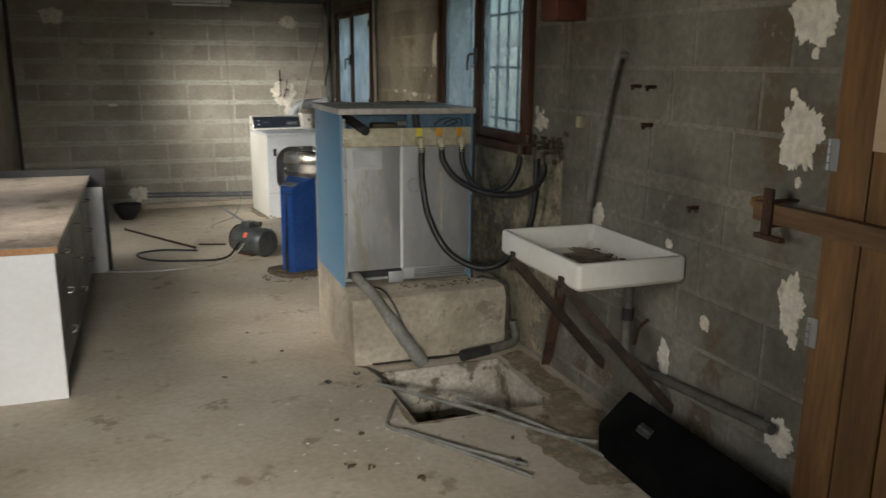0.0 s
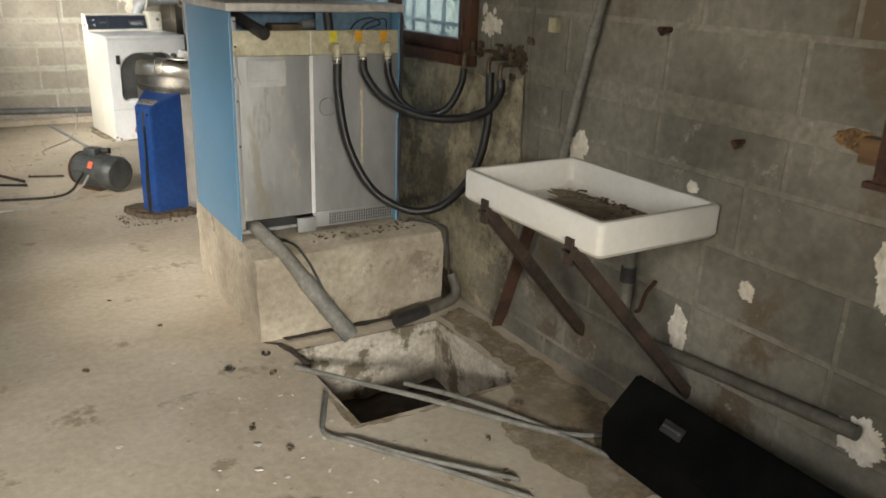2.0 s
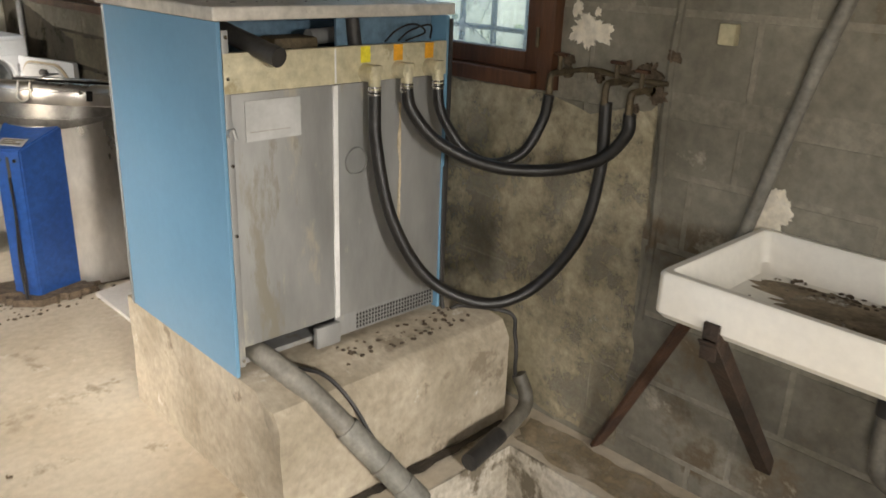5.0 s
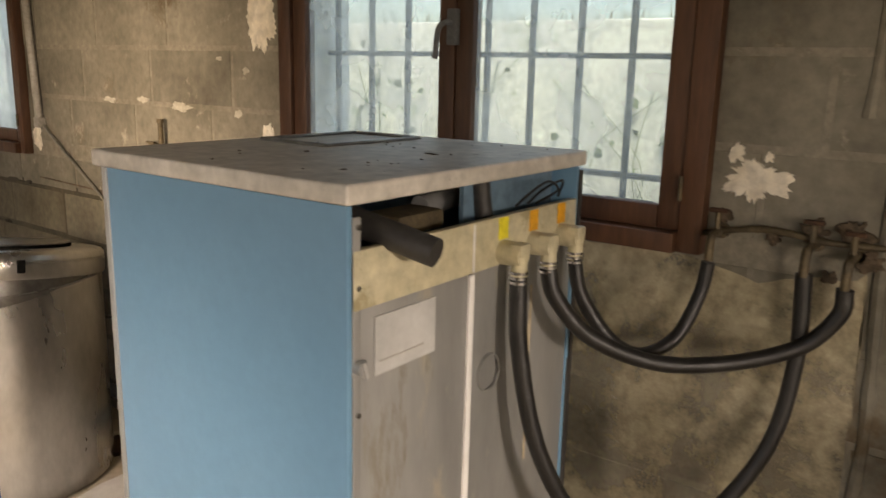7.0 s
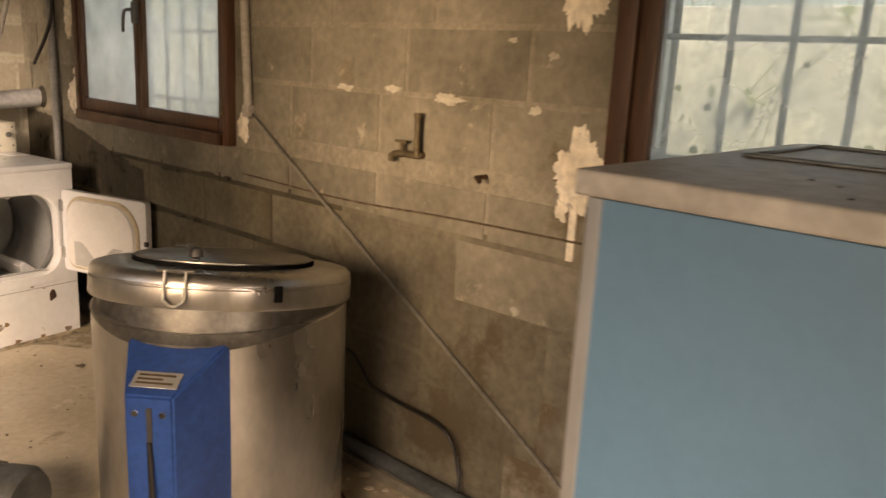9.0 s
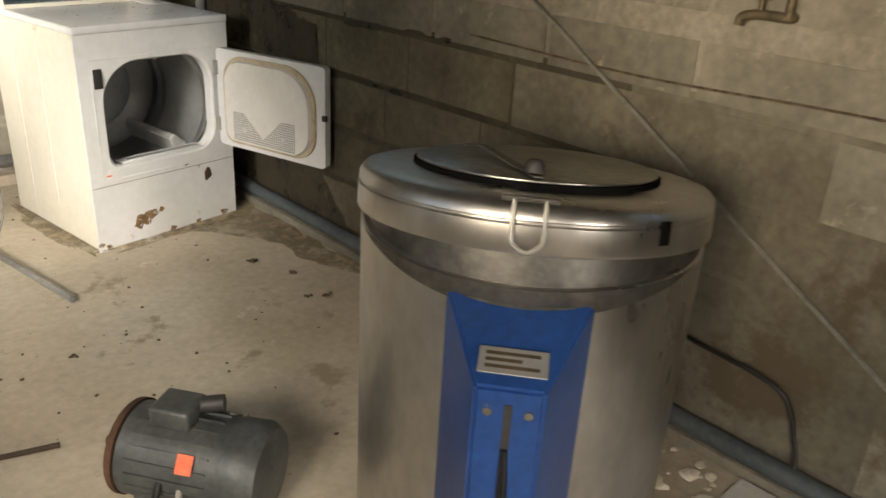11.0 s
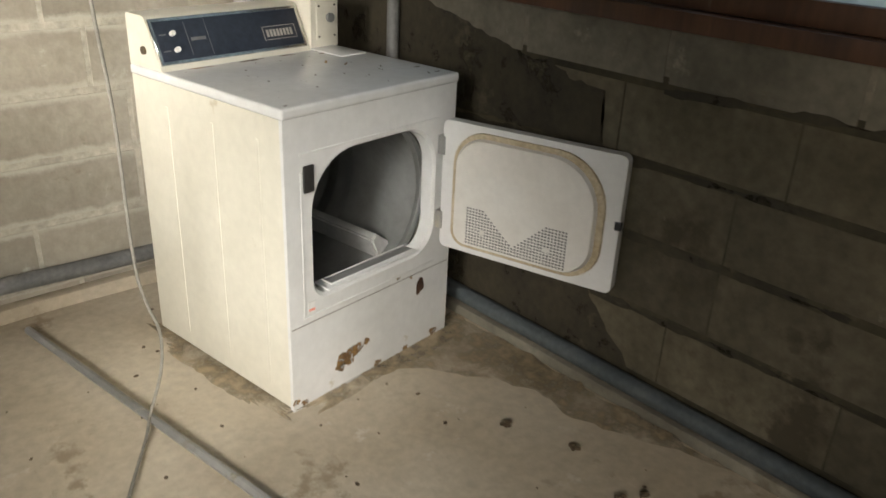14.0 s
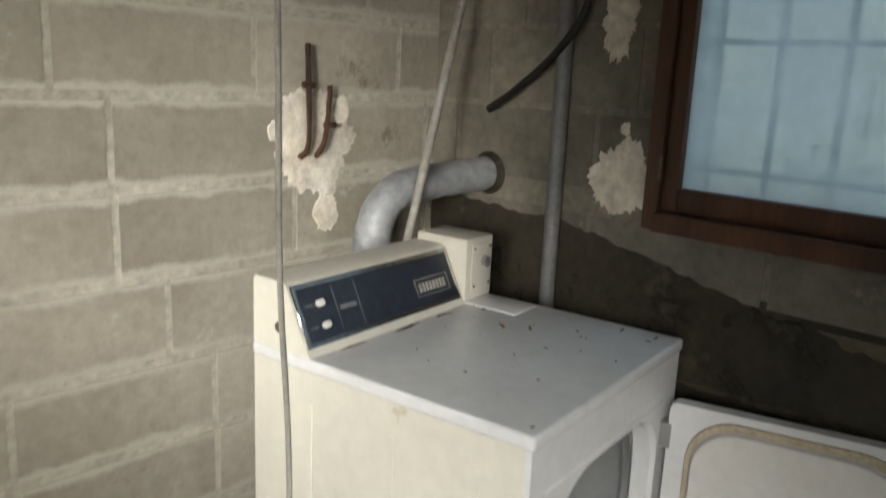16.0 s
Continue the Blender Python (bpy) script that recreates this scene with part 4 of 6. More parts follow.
simple("timber_block", B(-0.12, WX + 0.01, 4.30, 4.48, 1.86, 1.99, 0.008), M_TIMBER_RED, "red-brown timber block high on the wall", "timber block")


# ---- washing machine on its plinth ----
def build_plinth():
    bm = bmesh.new()
    prism(bm, [(4.85, -0.02), (4.85, 0.31), (4.885, 0.365), (5.0, 0.398), (5.80, 0.404), (5.80, -0.02)], -1.005, -0.09, "x")
    bmesh.ops.subdivide_edges(bm, edges=bm.edges, cuts=5, use_grid_fill=True)
    bmesh.ops.triangulate(bm, faces=[f for f in bm.faces if len(f.verts) > 4])
    for v in bm.verts:
        if v.co.z < 0.39 or v.co.y < 5.0:
            d = 0.016 * noise.noise(v.co * 6) + 0.007 * noise.noise(v.co * 19)
            v.co += Vector((d if abs(v.co.x + 0.56) > 0.4 else 0, d, d * 0.6 if 0.1 < v.co.z < 0.39 else 0))
    simple("machine_plinth", bm, M_PLINTH, "rough cracked concrete plinth under the washing machine", "plinth", kind="structure")


build_plinth()
crumbs = clods(bmesh.new(), 70, -0.72, -0.16, 4.93, 5.04, 0.398, 0.002, 0.009, 51)
simple("plinth_crumbs", crumbs, M_DEBRIS, "dark crumbs and flakes on the plinth edge", "crumbs", kind="stuff")


def build_washer():
    w = thing("washing_machine", pose(-1.012, 5.055, 0.404), "blue and galvanised industrial washing machine seen from its back", "washing machine")
    W, D, H = 0.78, 0.68, 0.966
    side = part("side_panel", B(0, 0.012, 0.0, D, 0.0, H, 0.003), M_BLUE, w, "pale blue enamelled side panel")
    part("side_panel", B(W - 0.012, W, 0.0, D, 0.0, H, 0.003), M_BLUE, w, "pale blue enamelled side panel")
    part("front_panel", B(0.0, W, D, D + 0.012, 0.0, H, 0.003), M_GALV, w, "stainless steel front")
    part("edge_strip", B(-0.004, 0.0, D - 0.012, D, 0.0, H, 0.001), M_GALV, side)
    top = part("top_plate", B(-0.012, W + 0.012, -0.012, D + 0.026, H + 0.002, H + 0.036, 0.006, 3), M_TOP, w, "scratched steel top plate")
    rim = bmesh.new()
    z = H + 0.0365
    for x0, x1, y0, y1 in ((0.38, 0.72, 0.42, 0.432), (0.38, 0.72, 0.638, 0.65), (0.38, 0.392, 0.432, 0.638), (0.708, 0.72, 0.432, 0.638)):
        box(rim, x0, x1, y0, y1, z, z + 0.007, 0.002, 1)
    part("tray_rim", rim, M_STEEL_DULL, top, "thin metal tray rim")
    dirt = clods(bmesh.new(), 30, 0.03, W - 0.03, 0.03, D - 0.03, z, 0.001, 0.004, 41)
    for k in range(4):
        blob(dirt, pose(0.12 + 0.16 * k, 0.12 + 0.47 * ((k * 5) % 9) / 9, z, 0, 0, 40 * k), 0.009 + 0.004 * (k % 3), 0.0012, 22, 0.9, 2.2, 3.0 * k, 0.4)
    tagged(part("dirt_flecks", dirt, M_DEBRIS, top, "dark dirt flecks"), kind="stuff")
    # added black strip standing for the shadow line beside the machine
    part("edge_gasket", B(W + 0.001, W + 0.014, -0.004, 0.03, 0.02, H - 0.01, 0.002), M_BLACK, w, "black strip painted for the shadow beside the machine")
    part("floor_pan", B(0.012, W - 0.012, 0.03, D, 0.02, 0.035), M_GALV, w)
    # the back: lower panel in two sheets, the beige valve plate, the dark slot above it
    bk = part("back_panel", B(0.012, 0.345, 0.004, 0.018, 0.085, 0.79, 0.002), M_GALV, w, "stained galvanised back panel")
    part("back_panel", B(0.353, W - 0.012, 0.004, 0.018, 0.085, 0.79, 0.002), M_GALV, w, "stained galvanised back panel")
    part("seam_strip", B(0.341, 0.357, -0.003, 0.0035, 0.087, 0.788, 0.001), M_PAPER, bk, "pale seam strip")
    part("corner_flange", B(0.012, 0.03, -0.002, 0.0036, 0.03, H - 0.02, 0.001), M_GALV, bk)
    part("knockout", lathe(bmesh.new(), [(0.036, -0.001), (0.037, -0.005), (0.041, -0.005), (0.042, 0.0036)], 28, (0.425, 0.002, 0.565), "y"), M_GALV, bk)
    part("rust_run", strip_run(0.59, 0.3, 0.72), M_SEAL, bk, "pale drip mark")
    paper = part("paper_label", B(0.068, 0.235, 0.0, 0.0032, 0.665, 0.77), M_FOIL, bk, "dull white foil label")
    for k in range(1):
        part("print_line", B(0.08, 0.20 - 0.02 * (k % 2), -0.0012, -0.0002, 0.688 + 0.018 * k, 0.690 + 0.018 * k), M_CABLE, paper)
    plate = part("valve_plate", B(0.012, W - 0.012, -0.004, 0.014, 0.792, 0.892, 0.003), M_BEIGE, w, "dirty beige valve plate")
    part("plate_seam", B(0.345, 0.351, -0.006, -0.0042, 0.795, 0.889, 0.001), M_PAPER, plate)
    part("inner_wall", B(0.02, W - 0.02, 0.30, 0.31, 0.75, H - 0.004), M_BLUE_IN, w, "slate blue inner wall")
    part("inner_wall", B(0.40, W - 0.02, 0.06, 0.07, 0.80, H - 0.004), M_BLUE_IN, w, "slate blue inner wall")
    part("inner_tank", lathe(bmesh.new(), [(0.0, 0.05), (0.27, 0.05), (0.29, 0.08), (0.29, 0.5)], 40, (W / 2, 0.06, 0.47), "y"), M_STEEL_DARK, w)
    part("inner_fitting", B(0.20, 0.34, 0.06, 0.15, 0.875, 0.915, 0.012), M_BRASS, w)
    part("inner_bottle", T([(0.36, 0.14, 0.905), (0.50, 0.15, 0.91)], 0.022, 14), M_GALV, w)
    part("overflow_pipe", T([(0.07, 0.25, 0.945), (0.08, 0.12, 0.935), (0.12, -0.085, 0.885)], 0.025, 18), M_BLACK, w, "black plastic overflow pipe")
    part("riser_hose", T([(0.47, 0.04, 0.80), (0.455, 0.05, 0.9), (0.45, 0.055, H - 0.004)], 0.02, 12), M_BLACK, w)
    wire = bmesh.new()
    tube(wire, smooth_path([(0.55, 0.03, 0.895), (0.57, 0.0, 0.93), (0.63, -0.005, 0.945), (0.68, 0.0, 0.92), (0.62, 0.02, 0.895)], 6), 0.003, 6)
    tube(wire, smooth_path([(0.60, 0.03, 0.895), (0.63, 0.01, 0.925), (0.70, 0.0, 0.94), (0.72, 0.02, 0.9)], 6), 0.003, 6)
    part("loose_wire", wire, M_HOSE, w)
    for x, m in ((0.452, M_YELLOW), (0.572, M_ORANGE), (0.694, M_ORANGE)):
        part("sticker", B(x - 0.017, x + 0.017, -0.0056, -0.0042, 0.845, 0.89), m, plate, "yellow sticker" if m is M_YELLOW else "orange sticker")
        v = bmesh.new()
        tube(v, [(x, 0.0, 0.818), (x, -0.055, 0.818)], lambda s: 0.026 if s < 0.5 else 0.024, 14)
        tube(v, [(x, -0.045, 0.83), (x, -0.045, 0.765)], 0.017, 12)
        box(v, x - 0.02, x + 0.02, -0.06, -0.03, 0.815, 0.842, 0.006)
        val = part("inlet_valve", v, M_BEIGE, w, "yellowed plastic inlet valve")
        for z in (0.762, 0.772, 0.782):
            part("clamp", lathe(bmesh.new(), [(0.017, z - 0.003), (0.0195, z - 0.003), (0.0195, z + 0.003), (0.017, z + 0.003)], 16, (x, -0.045, 0)), M_CHROME, val)
    kick = part("kick_plate", B(0.35, W - 0.02, 0.012, 0.022, 0.012, 0.082, 0.002), M_GALV, w, "perforated steel kick plate")
    bm = bmesh.new()
    for k in range(26):
        for j in range(4):
            x, z = 0.43 + k * 0.0125, 0.022 + j * 0.0135
            box(bm, x, x + 0.006, 0.0095, 0.0118, z, z + 0.008)
    tagged(part("perforation", bm, M_BLACK, kick), kind="stuff")
    part("broken_lip", B(0.27, 0.36, -0.004, 0.02, 0.0, 0.07, 0.008), M_GALV, w)
    for z in (0.05, 0.42, 0.61, 0.83, 0.93):
        part("screw", T([(0.022, 0.003, z), (0.022, -0.006, z)], 0.005, 8), M_CHROME, w)
    cock = bmesh.new()
    tube(cock, [(0.022, 0.0, 0.695), (0.022, -0.016, 0.695)], 0.012, 12)
    tube(cock, [(0.022, -0.014, 0.708), (0.03, -0.016, 0.68)], 0.007, 8)
    part("drain_cock", cock, M_GALV, w, "small chrome fitting")


def strip_run(x, z0, z1):
    bm = bmesh.new()
    n = 14
    a, b = [], []
    for k in range(n + 1):
        z = z1 + (z0 - z1) * k / n
        c = x + 0.012 * noise.noise(Vector((0, 0, z * 9)))
        h = 0.0055 + 0.004 * noise.noise(Vector((4, 0, z * 14)))
        a.append(bm.verts.new((c - h, 0.0025, z)))
        b.append(bm.verts.new((c + h, 0.0025, z)))
    for k in range(n):
        bm.faces.new((a[k], b[k], b[k + 1], a[k + 1]))
    return bm


build_washer()


def hose(name, pts, r, label):
    simple(name, T(smooth_path(pts, 10), r, 14, rough=0.04), M_HOSE, label, "hose", "washing machine hoses")


VX = (-0.56, -0.44, -0.318)
hose("supply_hose", [(VX[0], 5.01, 1.175), (VX[0], 5.0, 1.02), (-0.53, 4.96, 0.80), (-0.44, 4.89, 0.61), (-0.30, 4.78, 0.53), (-0.17, 4.695, 0.58), (-0.09, 4.605, 0.75), (-0.06, 4.575, 0.95), (-0.057, 4.580, 1.16)], 0.0185, "thick black rubber hose hanging in a loop")
hose("supply_hose", [(VX[1], 5.01, 1.175), (-0.435, 4.99, 1.11), (-0.38, 4.93, 1.02), (-0.27, 4.82, 0.955), (-0.15, 4.695, 0.95), (-0.08, 4.565, 1.0), (-0.06, 4.500, 1.08), (-0.06, 4.495, 1.14)], 0.0185, "thick black rubber hose hanging in a loop")
hose("supply_hose", [(VX[2], 5.01, 1.175), (-0.315, 4.99, 1.09), (-0.28, 4.93, 0.99), (-0.20, 4.885, 0.94), (-0.11, 4.835, 0.97), (-0.06, 4.805, 1.07), (-0.05, 4.795, 1.15)], 0.0165, "thick black rubber hose hanging in a loop")


def drain_hose():
    p = thing("machine_drain_pipe", pose(-0.93, 5.05, 0.43), "mud-stained grey drain pipe from the machine", "drain pipe")
    o = Vector((-0.93, 5.05, 0.43))
    pts = [Vector(q) - o for q in ((-0.93, 5.12, 0.455), (-0.925, 5.02, 0.445), (-0.87, 4.90, 0.375), (-0.80, 4.81, 0.26), (-0.66, 4.66, 0.035))]
    part("upper_pipe", T(smooth_path(pts[:4], 6), 0.032, 16), M_PIPE_WALL, p, "mud-brown upper pipe length")
    part("collar", T([pts[3] + (pts[4] - pts[3]) * 0.42, pts[3] + (pts[4] - pts[3]) * 0.46], 0.0415, 16), M_PIPE_WALL, p)
    part("lower_pipe", T([pts[3] + (pts[2] - pts[3]) * 0.12, pts[4]], 0.038, 16), M_PVC_DIRTY, p, "grey lower pipe length")
    part("collar", T([pts[4] + (pts[3] - pts[4]) * 0.28, pts[4] + (pts[3] - pts[4]) * 0.05], 0.041, 16), M_PVC_DIRTY, p)
    part("cord", T(smooth_path([Vector(q) - o for q in ((-0.86, 5.0, 0.41), (-0.81, 4.92, 0.40), (-0.77, 4.85, 0.33), (-0.73, 4.80, 0.22), (-0.69, 4.77, 0.14))], 6), 0.006, 6), M_BLACK, p)
    q = thing("elbow_drain", pose(-0.2, 4.77, 0.06), "dark plastic elbow pipe at the plinth foot", "drain pipe")
    o = Vector((-0.2, 4.77, 0.06))
    part("pipe_run", T([v - o for v in smooth_path([(-0.33, 4.72, 0.045), (-0.18, 4.75, 0.05), (-0.07, 4.78, 0.06), (-0.04, 4.80, 0.10), (-0.05, 4.83, 0.17)], 6)], 0.026, 14), M_PIPE_DARK, q)
    part("rubber_end", T([v - o for v in (Vector((-0.42, 4.70, 0.042)), Vector((-0.24, 4.738, 0.048)))], 0.030, 14), M_BLACK, q)
    # cord doubles as the dark crack at the plinth's right edge
    simple("machine_power_cord", T(smooth_path([(-0.235, 5.06, 0.9), (-0.225, 5.05, 0.42), (-0.18, 5.0, 0.412), (-0.085, 4.86, 0.405), (-0.075, 4.84, 0.33), (-0.072, 4.83, 0.26), (-0.06, 4.84, 0.19), (-0.055, 4.83, 0.13)], 7), 0.007, 8), M_BLACK, "black cord down the plinth, also standing in for its crack", "cord")


drain_hose()


# ---- sink ----
def build_sink():
    x0, x1, y0, y1, z0, z1 = -0.47, 0.036, 3.385, 4.112, 0.782, 0.893
    s = thing("sink", pose(x0, y0, z0), "dirty white ceramic trough sink on rusty brackets", "sink")
    o = Vector((x0, y0, z0))
    bm = bmesh.new()
    w, d, h, t, b = x1 - x0, y1 - y0, z1 - z0, 0.026, 0.014

    def ring(inset, z, r):
        return [bm.verts.new((p[0], p[1], z)) for p in round_rect(inset, w - inset, inset, d - inset, r, 5)]
    rs = [ring(0.012, 0.0, 0.02), ring(0.0, 0.014, 0.022), ring(0.0, h - 0.008, 0.022), ring(0.006, h, 0.02), ring(t - 0.004, h, 0.016),
          ring(t, h - 0.008, 0.02), ring(t + 0.012, b + 0.02, 0.03), ring(t + 0.03, b, 0.04)]
    for a, c in zip(rs, rs[1:]):
        for k in range(len(a)):
            j = (k + 1) % len(a)
            bm.faces.new((a[k], a[j], c[j], c[k]))
    bm.faces.new(rs[0])
    bm.faces.new(rs[-1])
    part("basin", bm, M_CERAMIC, s)
    for y in (0.12, 0.575):
        br = bmesh.new()
        a, c = Vector((-0.012, y, -0.012)), Vector((w - 0.002, y + (0.02 if y > 0.3 else -0.08), -0.593))
        dirn = (c - a).normalized()
        q = Matrix.Translation(a) @ dirn.to_track_quat("Z", "Y").to_matrix().to_4x4()
        L = (c - a).length
        box(br, -0.022, 0.022, -0.003, 0.003, -0.01, L, 0.001, 1, q)
        box(br, -0.022, -0.016, 0.003, 0.036, -0.01, L, 0.001, 1, q)
        box(br, -0.012, -0.002, y - 0.018, y + 0.018, -0.05, 0.036, 0.002)
        box(br, -0.012, w, y - 0.014, y + 0.014, -0.008, -0.001)
        part("bracket", br, M_BRACKET, s, "rusted dark angle-iron bracket")
    part("waste", T([(0.45, 0.44, -0.001), (0.45, 0.44, -0.05)], 0.03, 14), M_BRASS, s)
    deb = clods(bmesh.new(), 60, x0 + 0.395, x0 + 0.445, y0 + 0.10, y1 - 0.1, z0 + 0.017, 0.003, 0.008, 3)
    clods(deb, 30, x0 + 0.2, x0 + 0.44, y0 + 0.08, y1 - 0.1, z0 + 0.017, 0.002, 0.005, 5)
    part("grime_film", blob(bmesh.new(), pose(0.33, 0.365, 0.0145), 0.12, 0.0012, 90, 0.4, 2.2, 4.0, 2.3), M_GRIME, s, "brown grime in the basin")
    simple("sink_debris", deb, M_DEBRIS, "brown dirt and crumbs lying in the sink", "debris", kind="stuff")
    a, c = Vector((0.025, 4.53, 0.0)), Vector((-0.06, 4.22, 0.62))
    q = Matrix.Translation(a) @ (c - a).normalized().to_track_quat("Z", "Y").to_matrix().to_4x4()
    simple("flat_iron", B(-0.028, 0.028, -0.007, 0.007, 0.005, (c - a).length, 0.002, 1, m=q), M_RUST, "rusty brown flat iron leaning under the sink", "slat")


build_sink()


# ---- entrance door, loudspeaker ----
def build_door():
    d = thing("door_1", pose(-0.0, 2.668, 0), "orange-brown timber plank door folded open against the wall", "door", kind="structure")
    for k in range(9):
        y = -0.15 * k
        part("plank", B(-0.02, 0.022, y - 0.147, y - 0.003, 0.02, 2.2, 0.004, 1), M_PLANK, d)
    for hz in (0.81, 1.385):
        hg = B(-0.0245, -0.0205, -0.034, -0.002, hz - 0.05, hz + 0.05, 0.001, 1)
        for k in range(4):
            tube(hg, [(-0.024, 0.002, hz - 0.048 + 0.025 * k), (-0.024, 0.002, hz - 0.026 + 0.025 * k)], 0.008, 10)
        part("hinge", hg, M_GALV, d, "worn pale steel hinge")
    part("card", B(-0.0245, -0.0205, -0.652, -0.152, 1.411, 2.1, 0.0005, 1), M_CARD, d, "tan card fixed to the door")
    bar = thing("door_bar", pose(-0.05, 2.735, 1.17), "rough timber locking bar held in a rusty strap", "door bar")
    part("bar", B(-0.02, 0.018, -0.75, 0.19, -0.034, 0.034, 0.006), M_PLANK_BAR, bar)
    st = bmesh.new()
    box(st, -0.03, 0.088, 0.095, 0.125, 0.036, 0.046, 0.002)
    box(st, -0.03, 0.088, 0.095, 0.125, -0.046, -0.036, 0.002)
    box(st, -0.036, -0.022, 0.09, 0.13, -0.075, 0.085, 0.003)
    box(st, -0.045, -0.018, 0.03, 0.15, -0.085, -0.068, 0.003)
    part("strap", st, M_RUST, bar, "rusted iron strap")
    simple("rust_stain", blob(bmesh.new(), wall_m(3.0, 1.17, WX - 0.0015), 0.06, 0.0025, 30, 0.5, 2.0, 3.3, 0.6), M_RUSTPATCH, "orange rust stain beside the door bar", "rust stain")


build_door()


def build_speaker():
    s = thing("loudspeaker", pose(-0.1, 3.05, 0), "black wedge loudspeaker lying on the floor by the wall", "loudspeaker")
    bm = bmesh.new()
    out = [(0.11, 0.005), (0.115, 0.17), (-0.026, 0.284), (-0.17, 0.15), (-0.16, 0.005)]
    prism(bm, out, -0.36, 0.45, "y")
    bmesh.ops.bevel(bm, geom=list(bm.edges), offset=0.008, segments=2, affect="EDGES")
    body = part("cabinet", bm, M_SPEAKER, s)
    q = Matrix.Translation((-0.105, 0.20, 0.218)) @ Matrix.Rotation(radians(-48), 4, "Y")
    h = bmesh.new()
    box(h, -0.022, 0.022, -0.042, 0.042, 0.0, 0.006, 0.004, 2, q)
    part("handle_plate", h, M_BLACK, body, "recessed black handle plate")
    part("handle", T([q @ Vector(v) for v in ((0.0, -0.032, 0.004), (0.0, -0.027, 0.018), (0.0, 0.027, 0.018), (0.0, 0.032, 0.004))], 0.005, 8), M_GREYFRONT, body, "dark grey carrying handle")


build_speaker()


# ---- pipes and litter on the floor ----
def floor_pipe(pts, r, m, label, cat="pipe"):
    simple("floor_pipe" if cat == "pipe" else "floor_cable", T(smooth_path(pts, 6), r, 10), m, label, cat, "loose floor pipes" if cat == "pipe" else "loose floor cables")


floor_pipe([(-0.96, 4.54, 0.016), (-0.63, 4.06, 0.03), (-0.33, 3.66, 0.02), (-0.14, 3.55, 0.014)], 0.011, M_PVC_DIRTY, "thin grey conduit lying across the pit")
floor_pipe([(-0.645, 4.20, 0.03), (-0.52, 3.98, 0.045), (-0.35, 3.72, 0.02), (-0.20, 3.30, 0.013)], 0.010, M_PVC_DIRTY, "thin grey conduit lying across the pit")
floor_pipe([(-0.93, 4.30, 0.012), (-1.0, 4.16, 0.013), (-1.045, 4.04, 0.013), (-0.97, 3.93, 0.013), (-0.80, 3.68, 0.013), (-0.62, 3.40, 0.013)], 0.0095, M_PVC_DIRTY, "bent grey conduit on the floor")
floor_pipe([(-0.99, 3.98, 0.014), (-0.84, 3.76, 0.02), (-0.60, 3.50, 0.013)], 0.0095, M_PVC_DIRTY, "short grey conduit on the floor")
simple("iron_bar", T([(-1.268, 10.27, 0.013), (-1.06, 8.97, 0.013)], 0.013, 6), M_GALV, "straight galvanised bar lying on the floor", "iron bar", "bars on the floor")


def build_litter():
    rnd = random.Random(11)
    spots = [(-1.2, 4.65, 0.03), (-1.05, 4.55, 0.025), (-1.25, 4.2, 0.035), (-1.18, 4.02, 0.03), (-1.3, 3.75, 0.04), (-1.22, 3.7, 0.03), (-1.05, 3.55, 0.04), (-0.62, 3.55, 0.05),
             (-0.55, 3.75, 0.03), (-0.3, 3.9, 0.035), (-0.366, 8.887, 0.03), (-0.359, 8.5, 0.03), (-0.30, 8.45, 0.03), (-0.2, 8.32, 0.045), (-0.3, 8.7, 0.03), (-0.13, 8.1, 0.06), (-0.28, 7.95, 0.04), (-0.12, 8.2, 0.05), (-1.2, 8.6, 0.025), (-1.5, 5.6, 0.02), (-1.7, 4.9, 0.02), (-1.35, 5.2, 0.02)]
    for k, (x, y, r) in enumerate(spots):
        r *= 0.7
        bm = bmesh.new()
        for _ in range(4):
            s = r * rnd.uniform(0.25, 0.6)
            q = Matrix.Translation((x + rnd.uniform(-r, r) * 0.6, y + rnd.uniform(-r, r) * 0.6, 0.006)) @ Euler((rnd.uniform(-0.25, 0.25), rnd.uniform(-0.25, 0.25), rnd.uniform(0, 6))).to_matrix().to_4x4()
            blob(bm, q, s, 0.005, 9, 0.6, 2.0, rnd.uniform(0, 50), 0.55)
        simple("dry_leaf", bm, M_STAIN, "dry brown leaf scraps on the concrete floor", "leaf litter", "dry leaf scraps", "")
    bm = bmesh.new()
    clods(bm, 90, -1.5, -0.1, 3.2, 4.8, 0.0, 0.002, 0.008, 21)
    for v in list(bm.verts):
        if PIT[0] - 0.02 < v.co.x < PIT[1] + 0.02 and PIT[2] - 0.02 < v.co.y < PIT[3] + 0.02:
            bm.verts.remove(v)
    simple("floor_crumbs", bm, M_PLINTH, "crumbled concrete bits scattered on the floor", "crumbs", kind="stuff")
    bm = clods(bmesh.new(), 140, -1.9, -0.15, 7.6, 10.2, 0.0, 0.002, 0.007, 22)
    simple("floor_crumbs", bm, M_STAIN, "dark dirt crumbs scattered on the floor", "crumbs", kind="stuff")


build_litter()
for hx, hy, ha in ((-1.193, 4.662, 20), (-1.022, 4.728, 70)):
    hm = pose(hx, hy, 0.009, 0, 0, ha)
    hook = T([hm @ Vector((0.016 * math.cos(radians(a)), 0.016 * math.sin(radians(a)), 0)) for a in range(30, 331, 20)], 0.004, 6)
    simple("iron_hook", hook, M_BLACK, "small black bent iron hook on the floor", "hook", "iron hooks")


